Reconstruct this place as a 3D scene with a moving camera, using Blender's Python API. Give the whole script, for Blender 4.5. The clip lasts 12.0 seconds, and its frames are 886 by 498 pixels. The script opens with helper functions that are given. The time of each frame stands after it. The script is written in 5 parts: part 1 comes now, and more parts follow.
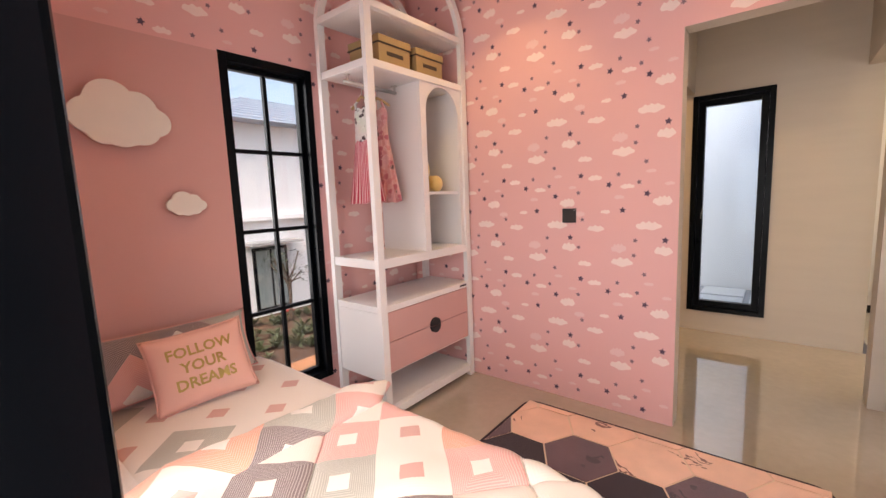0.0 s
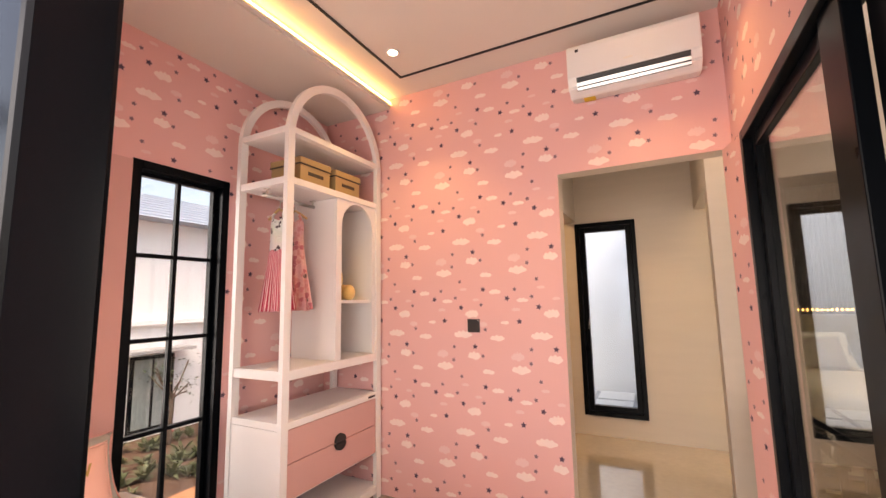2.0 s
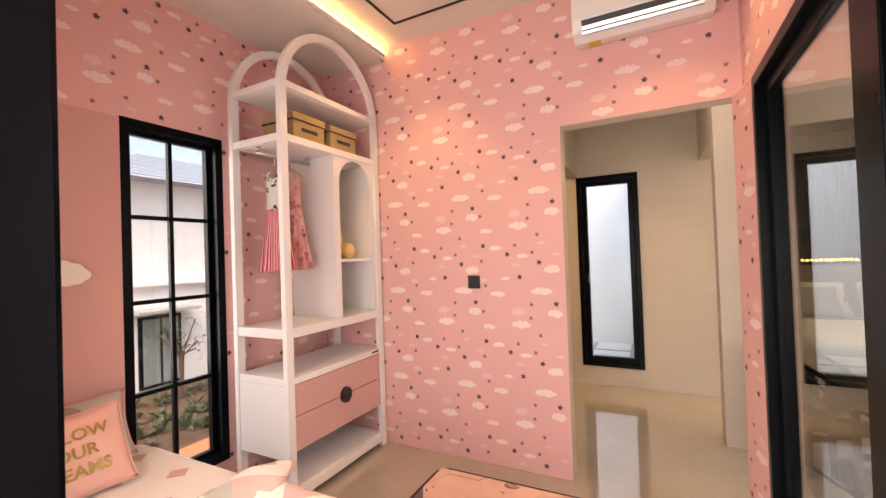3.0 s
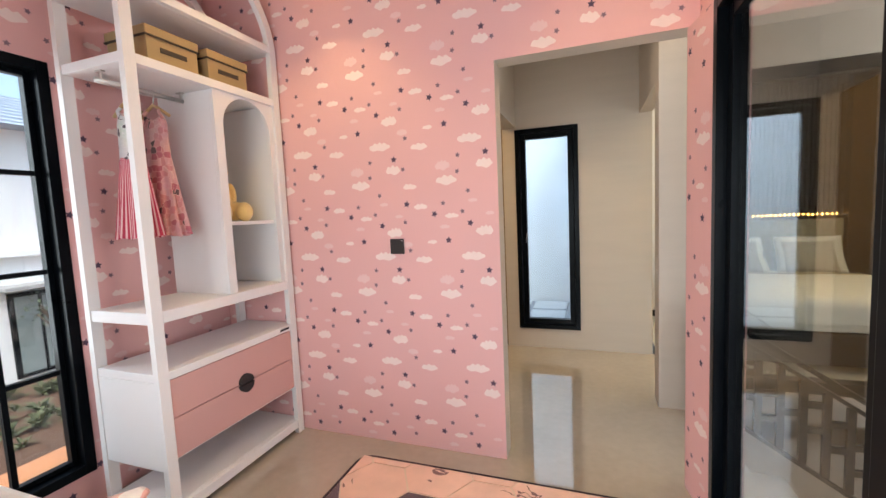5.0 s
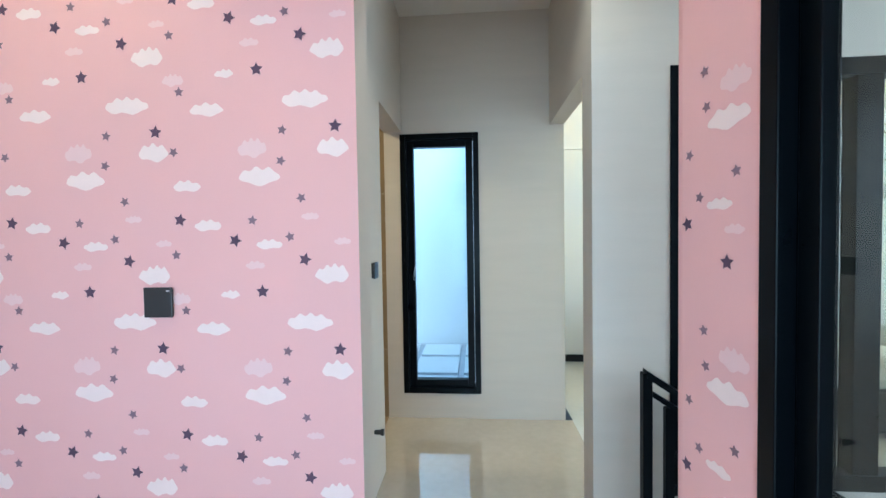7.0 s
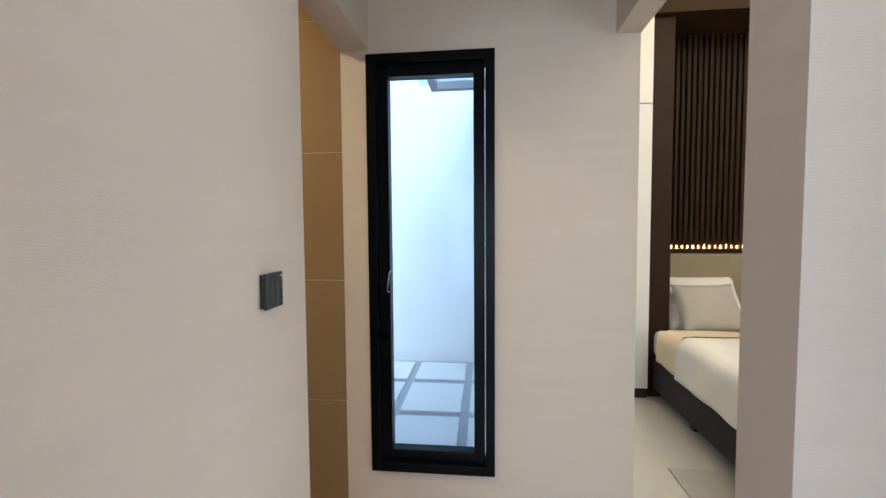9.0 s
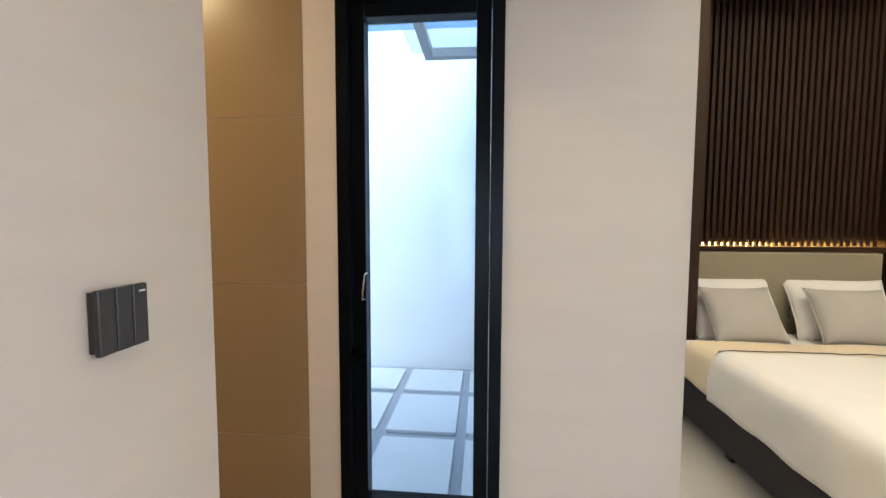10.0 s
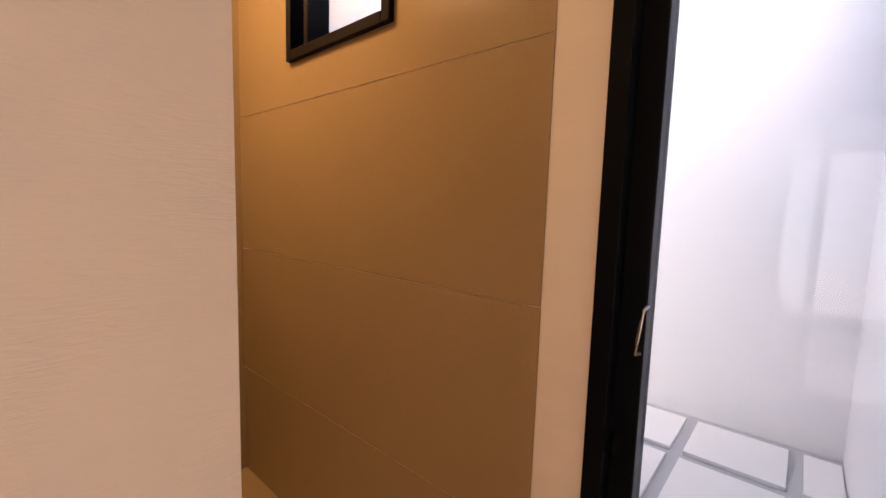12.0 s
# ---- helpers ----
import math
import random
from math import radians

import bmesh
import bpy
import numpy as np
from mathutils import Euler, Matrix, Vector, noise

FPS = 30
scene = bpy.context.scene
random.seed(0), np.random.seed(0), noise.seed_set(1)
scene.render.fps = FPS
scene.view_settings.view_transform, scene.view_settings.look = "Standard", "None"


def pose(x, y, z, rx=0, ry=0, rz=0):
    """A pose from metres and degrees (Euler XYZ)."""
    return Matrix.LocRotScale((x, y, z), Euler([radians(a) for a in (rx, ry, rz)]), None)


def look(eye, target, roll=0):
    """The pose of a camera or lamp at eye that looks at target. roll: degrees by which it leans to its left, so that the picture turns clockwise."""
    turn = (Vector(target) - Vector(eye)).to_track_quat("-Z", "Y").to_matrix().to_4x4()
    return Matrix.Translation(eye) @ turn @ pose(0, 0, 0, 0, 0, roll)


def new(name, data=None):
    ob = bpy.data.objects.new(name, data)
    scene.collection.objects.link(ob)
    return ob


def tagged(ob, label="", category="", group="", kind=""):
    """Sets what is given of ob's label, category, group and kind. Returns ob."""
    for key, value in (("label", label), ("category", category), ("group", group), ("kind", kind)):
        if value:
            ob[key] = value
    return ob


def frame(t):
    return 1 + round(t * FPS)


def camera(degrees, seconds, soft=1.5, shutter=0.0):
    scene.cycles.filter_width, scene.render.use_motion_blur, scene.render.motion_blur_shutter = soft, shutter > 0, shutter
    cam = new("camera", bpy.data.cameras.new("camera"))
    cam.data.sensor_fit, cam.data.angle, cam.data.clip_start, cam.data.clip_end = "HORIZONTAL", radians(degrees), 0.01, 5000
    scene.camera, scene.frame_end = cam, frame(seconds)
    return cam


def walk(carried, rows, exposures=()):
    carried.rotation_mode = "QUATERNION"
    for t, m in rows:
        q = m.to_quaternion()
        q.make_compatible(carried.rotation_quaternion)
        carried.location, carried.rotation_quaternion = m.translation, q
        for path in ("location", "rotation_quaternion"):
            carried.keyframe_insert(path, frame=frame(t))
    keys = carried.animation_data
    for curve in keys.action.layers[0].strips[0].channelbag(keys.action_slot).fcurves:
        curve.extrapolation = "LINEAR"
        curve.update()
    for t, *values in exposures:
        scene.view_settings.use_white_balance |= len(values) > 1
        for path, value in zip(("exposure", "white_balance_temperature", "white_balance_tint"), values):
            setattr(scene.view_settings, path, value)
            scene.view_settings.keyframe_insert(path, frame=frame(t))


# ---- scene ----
cam = camera(94.0, 12.0)
PATH = [
    (0, (0.341, -0.198, 1.316), (-0.911, 1.342, 1.067), -2.3),
    (0.5, (0.406, -0.290, 1.351), (-0.664, 1.398, 1.270), -2.3),
    (0.7, (0.416, -0.301, 1.358), (-0.614, 1.413, 1.355), -1.7),
    (1, (0.435, -0.307, 1.368), (-0.55, 1.43, 1.488), -1.0),
    (1.1, (0.423, -0.307, 1.359), (-0.538, 1.439, 1.525), -0.7),
    (1.5, (0.436, -0.309, 1.348), (-0.49, 1.445, 1.608), -0.7),
    (2, (0.434, -0.288, 1.35), (-0.469, 1.480, 1.591), -1.1),
    (2.5, (0.437, -0.273, 1.361), (-0.477, 1.500, 1.5), -1.3),
    (4.5, (0.373, -0.102, 1.326), (-0.465, 1.706, 1.156), -2.8),
    (5, (0.386, 0.131, 1.351), (-0.286, 2.007, 1.177), -2.6),
    (5.5, (0.347, 0.297, 1.365), (-0.146, 2.229, 1.214), -2.1),
    (6, (0.257, 0.54, 1.36), (-0.037, 2.514, 1.241), -1.6),
    (6.5, (0.274, 0.836, 1.363), (0.063, 2.824, 1.308), -0.8),
    (7, (0.262, 1.130, 1.350), (0.106, 3.122, 1.289), -0.9),
    (8.8, (0.249, 2.197, 1.324), (0.076, 4.188, 1.227), -0.3),
    (9, (0.25, 2.303, 1.328), (0.047, 4.29, 1.222), -0.4),
    (9.5, (0.288, 2.533, 1.32), (0.048, 4.515, 1.198), -0.2),
    (10, (0.223, 2.737, 1.311), (0.036, 4.724, 1.175), 0.2),
    (10.5, (0.156, 2.876, 1.32), (-0.192, 4.839, 1.155), 0.6),
    (11, (0.141, 3.037, 1.32), (-0.57, 4.899, 1.155), 1.0),
    (11.5, (0.121, 3.193, 1.311), (-0.956, 4.868, 1.13), 1.2),
    (12, (0.027, 3.327, 1.301), (-1.282, 4.825, 1.1), 1.7),
]
EXPOSURES = [(0, 1.10, 7200, 19), (0.5, 1.15, 7300, 16), (1.0, 1.20, 8200, 20), (2.5, 1.32, 8200, 23), (4.5, 1.22, 6400, 8), (5.5, 1.36, 6150, 7), (6.0, 1.43, 5450, -3), (6.5, 1.45, 5000, -7), (7.2, 1.48, 4600, -8),
             (8.8, 1.36, 5350, 4), (9.5, 1.52, 5500, 7), (10.5, 1.52, 5500, 7), (11.3, 1.42, 5700, 10), (12, 1.33, 7900, 34)]
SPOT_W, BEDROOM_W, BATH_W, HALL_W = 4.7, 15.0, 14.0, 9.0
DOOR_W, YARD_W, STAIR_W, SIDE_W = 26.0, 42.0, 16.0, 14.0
walk(cam, [(t, look(eye, goal, lean)) for t, eye, goal, lean in PATH], EXPOSURES)

# ---- world, sun and large lights ----
world = bpy.data.worlds.new("world")
scene.world = world
world.use_nodes = True
sky = world.node_tree.nodes.new("ShaderNodeTexSky")
sky.sky_type, sky.sun_disc = "NISHITA", False
sky.sun_elevation, sky.sun_rotation = radians(58), radians(150)
sky.air_density, sky.dust_density = 1.2, 4.0
background = world.node_tree.nodes["Background"]
background.inputs[1].default_value = 0.15
world.node_tree.links.new(sky.outputs[0], background.inputs[0])


def lamp(name, kind, place, energy, colour=(1, 1, 1), turn=(0, 0, 0), **more):
    data = bpy.data.lights.new(name, kind)
    data.energy, data.color = energy, colour
    for key, value in more.items():
        if key == "size":
            data.size = value
        elif key == "size_y":
            data.shape, data.size_y = "RECTANGLE", value
        elif key == "angle":
            data.angle = value
        elif key == "soft":
            data.shadow_soft_size = value
        elif key == "spot":
            data.spot_size, data.spot_blend = value, 0.6
    ob = new(name, data)
    ob.location, ob.rotation_euler = place, [radians(a) for a in turn]
    return ob


lamp("sun", "SUN", (0, 0, 20), 1.3, (1, 0.97, 0.93), (32, 0, 30), angle=radians(40))
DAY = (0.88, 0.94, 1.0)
# Extra area lamp out on the terrace, standing in for daylight at the door.
lamp("terrace_door_sky_fill", "AREA", (-0.05, -1.15, 1.10), DOOR_W, DAY, (78, 0, 0), size=1.9, size_y=1.8)
# Lamp added high above the yard to lift it beyond the sky's own light.
lamp("courtyard_sky_fill", "AREA", (-0.6, 5.35, 9.0), YARD_W, DAY, (0, 0, 0), size=5.0, size_y=5.0)
# Fill lamp added for stairwell and passage, set before an invented opening.
lamp("stairwell_fill", "AREA", (3.42, 1.85, 1.45), STAIR_W, (0.97, 0.98, 1.0), (0, 90, 0), size=1.7, size_y=2.2)
# Added lamp beyond the left window, kept out of view, in place of sky light.
lamp("left_window_sky_fill", "AREA", (-3.0, 0.7, 1.5), SIDE_W, DAY, (0, -90, 0), size=2.0, size_y=0.7)
WARM = (1.0, 0.70, 0.30)

# ---- materials ----


def material(name, colour, rough=0.5, metal=0.0, vary=0.08, scale=6.0, grain=120.0, bump=0.05, spec=0.5, stretch=(1, 1, 1), coat=0.0, sheen=0.0):
    """Principled surface with blotches and fine grain in object space."""
    m = bpy.data.materials.new(name)
    m.use_nodes = True
    n, l = m.node_tree.nodes, m.node_tree.links
    b = n["Principled BSDF"]
    b.inputs["Roughness"].default_value, b.inputs["Metallic"].default_value = rough, metal
    b.inputs["Specular IOR Level"].default_value = spec
    b.inputs["Coat Weight"].default_value, b.inputs["Coat Roughness"].default_value, b.inputs["Sheen Weight"].default_value = coat, 0.015, sheen
    g = n.new("ShaderNodeNewGeometry")
    mp = n.new("ShaderNodeMapping")
    mp.inputs["Scale"].default_value = stretch
    l.new(g.outputs["Position"], mp.inputs[0])
    n1, n2 = n.new("ShaderNodeTexNoise"), n.new("ShaderNodeTexNoise")
    n1.inputs["Scale"].default_value, n2.inputs["Scale"].default_value = scale, grain
    n1.inputs["Detail"].default_value = 5
    l.new(mp.outputs[0], n1.inputs["Vector"]), l.new(mp.outputs[0], n2.inputs["Vector"])
    mixer = n.new("ShaderNodeMix")
    mixer.data_type = "RGBA"
    mixer.inputs["A"].default_value = (*[c * (1 - vary) for c in colour], 1)
    mixer.inputs["B"].default_value = (*[min(1, c * (1 + vary)) for c in colour], 1)
    half = n.new("ShaderNodeMath")
    half.operation = "ADD"
    l.new(n1.outputs[0], half.inputs[0])
    part_grain = n.new("ShaderNodeMath")
    part_grain.operation = "MULTIPLY_ADD"
    l.new(n2.outputs[0], part_grain.inputs[0])
    part_grain.inputs[1].default_value, part_grain.inputs[2].default_value = 0.5, -0.25
    l.new(part_grain.outputs[0], half.inputs[1])
    l.new(half.outputs[0], mixer.inputs["Factor"])
    l.new(mixer.outputs["Result"], b.inputs["Base Color"])
    if bump:
        bp = n.new("ShaderNodeBump")
        bp.inputs["Strength"].default_value, bp.inputs["Distance"].default_value = bump, 0.002
        l.new(n2.outputs[0], bp.inputs["Height"]), l.new(bp.outputs[0], b.inputs["Normal"])
    rr = n.new("ShaderNodeMapRange")
    rr.inputs["To Min"].default_value, rr.inputs["To Max"].default_value = max(0.02, rough * 0.8), min(1, rough * 1.2)
    l.new(n1.outputs[0], rr.inputs["Value"]), l.new(rr.outputs[0], b.inputs["Roughness"])
    return m


def emitter(name, colour, power):
    m = bpy.data.materials.new(name)
    m.use_nodes = True
    b = m.node_tree.nodes["Principled BSDF"]
    b.inputs["Base Color"].default_value = (*colour, 1)
    b.inputs["Emission Color"].default_value, b.inputs["Emission Strength"].default_value = (*colour, 1), power
    return m


def glass(name, tint=(1, 1, 1), rough=0.0, low=0.04, rise=5.0):
    m = bpy.data.materials.new(name)
    m.use_nodes = True
    n, l = m.node_tree.nodes, m.node_tree.links
    n.remove(n["Principled BSDF"])
    lw, power, ramp = n.new("ShaderNodeLayerWeight"), n.new("ShaderNodeMath"), n.new("ShaderNodeMath")
    lw.inputs[0].default_value = 0.5
    power.operation, power.inputs[1].default_value = "POWER", rise
    ramp.operation, ramp.inputs[1].default_value, ramp.inputs[2].default_value = "MULTIPLY_ADD", 1 - low, low
    clear, gloss, mixer = n.new("ShaderNodeBsdfTransparent"), n.new("ShaderNodeBsdfGlossy"), n.new("ShaderNodeMixShader")
    clear.inputs[0].default_value = (*tint, 1)
    gloss.inputs["Roughness"].default_value = rough
    l.new(lw.outputs["Facing"], power.inputs[0]), l.new(power.outputs[0], ramp.inputs[0]), l.new(ramp.outputs[0], mixer.inputs[0])
    l.new(clear.outputs[0], mixer.inputs[1]), l.new(gloss.outputs[0], mixer.inputs[2])
    l.new(mixer.outputs[0], n["Material Output"].inputs[0])
    return m


PINK = material("pink wallpaper", (0.79, 0.455, 0.435), 0.75, vary=0.04, scale=2.5, grain=300, bump=0.12, spec=0.25)
PINK_PANEL = material("plain pink wall panel", (0.66, 0.37, 0.34), 0.6, vary=0.04, scale=2, grain=250, bump=0.06, spec=0.3)
CLOUD_PRINT = material("printed cream cloud", (0.88, 0.71, 0.66), 0.75, vary=0.05, scale=12, grain=300, bump=0.08, spec=0.25)
CLOUD_FAINT = material("printed faint cloud", (0.82, 0.565, 0.545), 0.75, vary=0.04, scale=12, grain=300, bump=0.08, spec=0.25)
STAR_PRINT = material("printed plum star", (0.11, 0.065, 0.10), 0.7, vary=0.1, grain=300, bump=0.05, spec=0.25)
STAR_PALE = material("printed pale plum star", (0.24, 0.15, 0.18), 0.7, vary=0.1, grain=300, bump=0.05, spec=0.25)
PLASTER = material("warm beige wallcovering", (0.60, 0.53, 0.45), 0.8, vary=0.05, scale=2.5, grain=90, bump=0.25, spec=0.2, stretch=(1, 1, 7))
WHITEWALL = material("white emulsion", (0.78, 0.77, 0.74), 0.8, vary=0.03, scale=3, grain=150, bump=0.08, spec=0.2)
CEILING = material("warm white ceiling board", (0.74, 0.69, 0.63), 0.85, vary=0.02, scale=2, grain=200, bump=0.04, spec=0.2)
OUTWALL = material("white outside render", (0.80, 0.81, 0.82), 0.85, vary=0.04, scale=3, grain=60, bump=0.2, spec=0.2)
FLOOR = material("polished beige floor tile", (0.42, 0.355, 0.285), 0.03, vary=0.16, scale=2.2, grain=22, bump=0.0, spec=0.9, coat=1.0)
PALE_FLOOR = material("polished pale floor tile", (0.62, 0.60, 0.56), 0.10, vary=0.10, scale=2.2, grain=22, bump=0.0, spec=0.5)
BLACK = material("black powder-coated aluminium", (0.002, 0.003, 0.0045), 0.30, vary=0.15, scale=8, grain=400, bump=0.02, spec=0.10)
BLACK_GLOSS = material("satin black door profile", (0.002, 0.003, 0.0045), 0.22, vary=0.15, scale=8, grain=400, bump=0.02, spec=0.2)
BLACK_MATT = material("matt black plastic", (0.015, 0.015, 0.017), 0.5, vary=0.1, grain=300, bump=0.03)
DARK_PLATE = material("dark grey switch plastic", (0.032, 0.031, 0.031), 0.30, vary=0.06, grain=300, bump=0.03)
LAMINATE = material("white laminate", (0.80, 0.78, 0.77), 0.42, vary=0.02, scale=4, grain=250, bump=0.03, spec=0.45)
PINK_FRONT = material("dusty pink lacquer", (0.62, 0.36, 0.33), 0.45, vary=0.03, scale=4, grain=250, bump=0.03)
STEEL = material("brushed steel", (0.6, 0.58, 0.55), 0.3, metal=1.0, vary=0.05, grain=300, bump=0.03)
BRASS = material("gold foil", (0.46, 0.31, 0.10), 0.38, metal=0.7, vary=0.12, scale=30, grain=300, bump=0.1)
CARDBOARD = material("kraft storage box", (0.36, 0.25, 0.12), 0.7, vary=0.08, scale=10, grain=200, bump=0.1)
BOX_TRIM = material("dark brown box trim", (0.05, 0.035, 0.025), 0.7, vary=0.1)
TEDDY = material("yellow plush", (0.78, 0.56, 0.22), 0.95, vary=0.12, scale=20, grain=500, bump=0.9, spec=0.1, sheen=0.5)
BATH_TILE = material("brown satin wall tile", (0.27, 0.19, 0.105), 0.24, vary=0.08, scale=2.0, grain=90, bump=0.04, spec=0.5)
GROUT = material("pale tile grout", (0.55, 0.47, 0.36), 0.8, vary=0.1, bump=0.1)
WOOD_DARK = material("dark stained oak slat", (0.028, 0.013, 0.006), 0.55, vary=0.3, scale=14, grain=60, bump=0.15, spec=0.2, stretch=(6, 6, 0.5))
WOOD_HANGER = material("pale wooden hanger", (0.5, 0.32, 0.14), 0.5, vary=0.15, scale=15, grain=80, bump=0.05)
LEATHER = material("olive beige upholstery", (0.30, 0.255, 0.17), 0.6, vary=0.06, grain=250, bump=0.2)
LINEN = material("white bed linen", (0.84, 0.82, 0.80), 0.9, vary=0.03, scale=5, grain=400, bump=0.15, spec=0.1, sheen=0.2)
CREAM_LINEN = material("cream bed runner", (0.80, 0.68, 0.50), 0.9, vary=0.05, scale=5, grain=400, bump=0.2, spec=0.1, sheen=0.2)
GREY_LINEN = material("grey cushion cloth", (0.46, 0.43, 0.40), 0.9, vary=0.08, scale=8, grain=400, bump=0.3, spec=0.1, sheen=0.2)
BASE_GREY = material("charcoal bed base cloth", (0.055, 0.052, 0.055), 0.85, vary=0.1, grain=400, bump=0.3, spec=0.1)
PINK_LINEN = material("pink cushion cloth", (0.80, 0.47, 0.40), 0.9, vary=0.05, scale=8, grain=400, bump=0.25, spec=0.1, sheen=0.2)
CLOUD_BOARD = material("cream painted cloud board", (0.82, 0.77, 0.70), 0.7, vary=0.03, scale=8, grain=250, bump=0.08)
AC_WHITE = material("white appliance plastic", (0.80, 0.79, 0.78), 0.35, vary=0.02, grain=200, bump=0.01)
YELLOW = material("yellow sticker", (0.75, 0.5, 0.03), 0.5, vary=0.05)
SOIL = material("brown garden soil", (0.11, 0.065, 0.045), 0.95, vary=0.4, scale=12, grain=70, bump=1.0, spec=0.1)
LEAF = material("green garden leaf", (0.085, 0.10, 0.045), 0.7, vary=0.35, scale=20, grain=60, bump=0.1)
LEAF_DARK = material("dark tree leaf", (0.035, 0.06, 0.02), 0.6, vary=0.4, scale=8, grain=60, bump=0.1)
PETAL = material("red flower petal", (0.6, 0.05, 0.04), 0.6, vary=0.2)
TERRACOTTA = material("terracotta path edge", (0.5, 0.22, 0.10), 0.85, vary=0.15, scale=9, grain=90, bump=0.3)
ASPHALT = material("pale dusty road", (0.34, 0.31, 0.28), 0.9, vary=0.15, scale=3, grain=80, bump=0.4, spec=0.2)
CONCRETE = material("grey concrete", (0.36, 0.36, 0.36), 0.85, vary=0.12, scale=5, grain=90, bump=0.3, spec=0.2)
YARD_WHITE = material("bright white courtyard paint", (0.88, 0.89, 0.90), 0.85, vary=0.03, scale=3, grain=60, bump=0.15, spec=0.2)
SLAB = material("pale paving slab", (0.74, 0.74, 0.73), 0.7, vary=0.06, scale=5, grain=90, bump=0.2, spec=0.3)
JOINT = material("grey gravel joint", (0.42, 0.43, 0.45), 0.9, vary=0.25, scale=40, grain=150, bump=0.8, spec=0.1)
ROOF = material("blue grey roof sheet", (0.30, 0.36, 0.44), 0.5, vary=0.1, scale=4, grain=60, bump=0.1)
ROOF_BROWN = material("brown roof tile", (0.16, 0.10, 0.08), 0.8, vary=0.2, scale=6, grain=60, bump=0.4)
TRUNK = material("brown bark", (0.09, 0.06, 0.04), 0.9, vary=0.3, scale=10, grain=60, bump=0.8)
GLASS = glass("clear window glass", (0.97, 0.985, 0.98))
SMOKED = glass("faintly tinted glass", (0.93, 0.94, 0.92))
BLUISH = glass("faintly blue window glass", (0.76, 0.84, 0.90), 0.0, 0.02, 6.0)
REFLECTIVE = glass("reflective stairwell glass", (0.95, 0.96, 0.95), 0.0, 0.02, 3.1)
DOOR_GLASS = glass("sun-control door glass", (0.85, 0.88, 0.88), 0.0, 0.06, 1.6)
FROST = glass("frosted canopy glass", (0.85, 0.9, 0.92), 0.3)
LED = emitter("warm light strip", (1.0, 0.60, 0.22), 7.0)
LED_AMBER = emitter("amber light strip", (1.0, 0.5, 0.10), 18.0)
BULB = emitter("warm lamp lens", (1.0, 0.78, 0.5), 12.0)


def quilt_material(name, tones, pitch, shift):
    """White quilt with stitched diamonds in four colours, ringed, with pale centres."""
    m = material(name, (0.82, 0.78, 0.74), 0.9, vary=0.03, grain=350, bump=0.2, spec=0.1, sheen=0.2)
    n, l = m.node_tree.nodes, m.node_tree.links
    b = n["Principled BSDF"]
    base = b.inputs["Base Color"].links[0].from_socket
    uv = n.new("ShaderNodeUVMap")
    turn = n.new("ShaderNodeMapping")
    turn.inputs["Rotation"].default_value = (0, 0, radians(45))
    turn.inputs["Scale"].default_value = (1 / pitch, 1 / pitch, 1)
    turn.inputs["Location"].default_value = (*shift, 0)
    l.new(uv.outputs[0], turn.inputs[0])
    cell = n.new("ShaderNodeVectorMath")
    cell.operation = "FLOOR"
    l.new(turn.outputs[0], cell.inputs[0])
    rest = n.new("ShaderNodeVectorMath")
    rest.operation = "FRACTION"
    l.new(turn.outputs[0], rest.inputs[0])
    mid = n.new("ShaderNodeVectorMath")
    mid.operation = "SUBTRACT"
    mid.inputs[1].default_value = (0.5, 0.5, 0.0)
    l.new(rest.outputs[0], mid.inputs[0])
    size = n.new("ShaderNodeVectorMath")
    size.operation = "ABSOLUTE"
    l.new(mid.outputs[0], size.inputs[0])
    xyz = n.new("ShaderNodeSeparateXYZ")
    l.new(size.outputs[0], xyz.inputs[0])
    far = n.new("ShaderNodeMath")
    far.operation = "MAXIMUM"
    l.new(xyz.outputs[0], far.inputs[0]), l.new(xyz.outputs[1], far.inputs[1])
    chance = n.new("ShaderNodeTexWhiteNoise")
    chance.noise_dimensions = "2D"
    l.new(cell.outputs[0], chance.inputs["Vector"])
    ramp = n.new("ShaderNodeValToRGB")
    ramp.color_ramp.interpolation = "CONSTANT"
    el = ramp.color_ramp.elements
    el[0].position, el[0].color = 0, (*tones[0][1], 1)
    el[1].position, el[1].color = tones[1][0], (*tones[1][1], 1)
    for p, c in tones[2:]:
        e = el.new(p)
        e.color = (*c, 1)
    l.new(chance.outputs["Value"], ramp.inputs[0])
    wave = n.new("ShaderNodeMath")
    wave.operation = "MULTIPLY"
    wave.inputs[1].default_value = 230
    l.new(far.outputs[0], wave.inputs[0])
    sine = n.new("ShaderNodeMath")
    sine.operation = "SINE"
    l.new(wave.outputs[0], sine.inputs[0])
    lines = n.new("ShaderNodeMath")
    lines.operation, lines.inputs[1].default_value = "GREATER_THAN", 0.45
    l.new(sine.outputs[0], lines.inputs[0])
    soft = n.new("ShaderNodeMath")
    soft.operation, soft.inputs[1].default_value = "MULTIPLY", 0.36
    l.new(lines.outputs[0], soft.inputs[0])
    striped = n.new("ShaderNodeMix")
    striped.data_type = "RGBA"
    striped.inputs["B"].default_value = (0.85, 0.80, 0.76, 1)
    l.new(soft.outputs[0], striped.inputs["Factor"]), l.new(ramp.outputs[0], striped.inputs["A"])
    centre = n.new("ShaderNodeMath")
    centre.operation, centre.inputs[1].default_value = "LESS_THAN", 0.15
    l.new(far.outputs[0], centre.inputs[0])
    done = n.new("ShaderNodeMix")
    done.data_type = "RGBA"
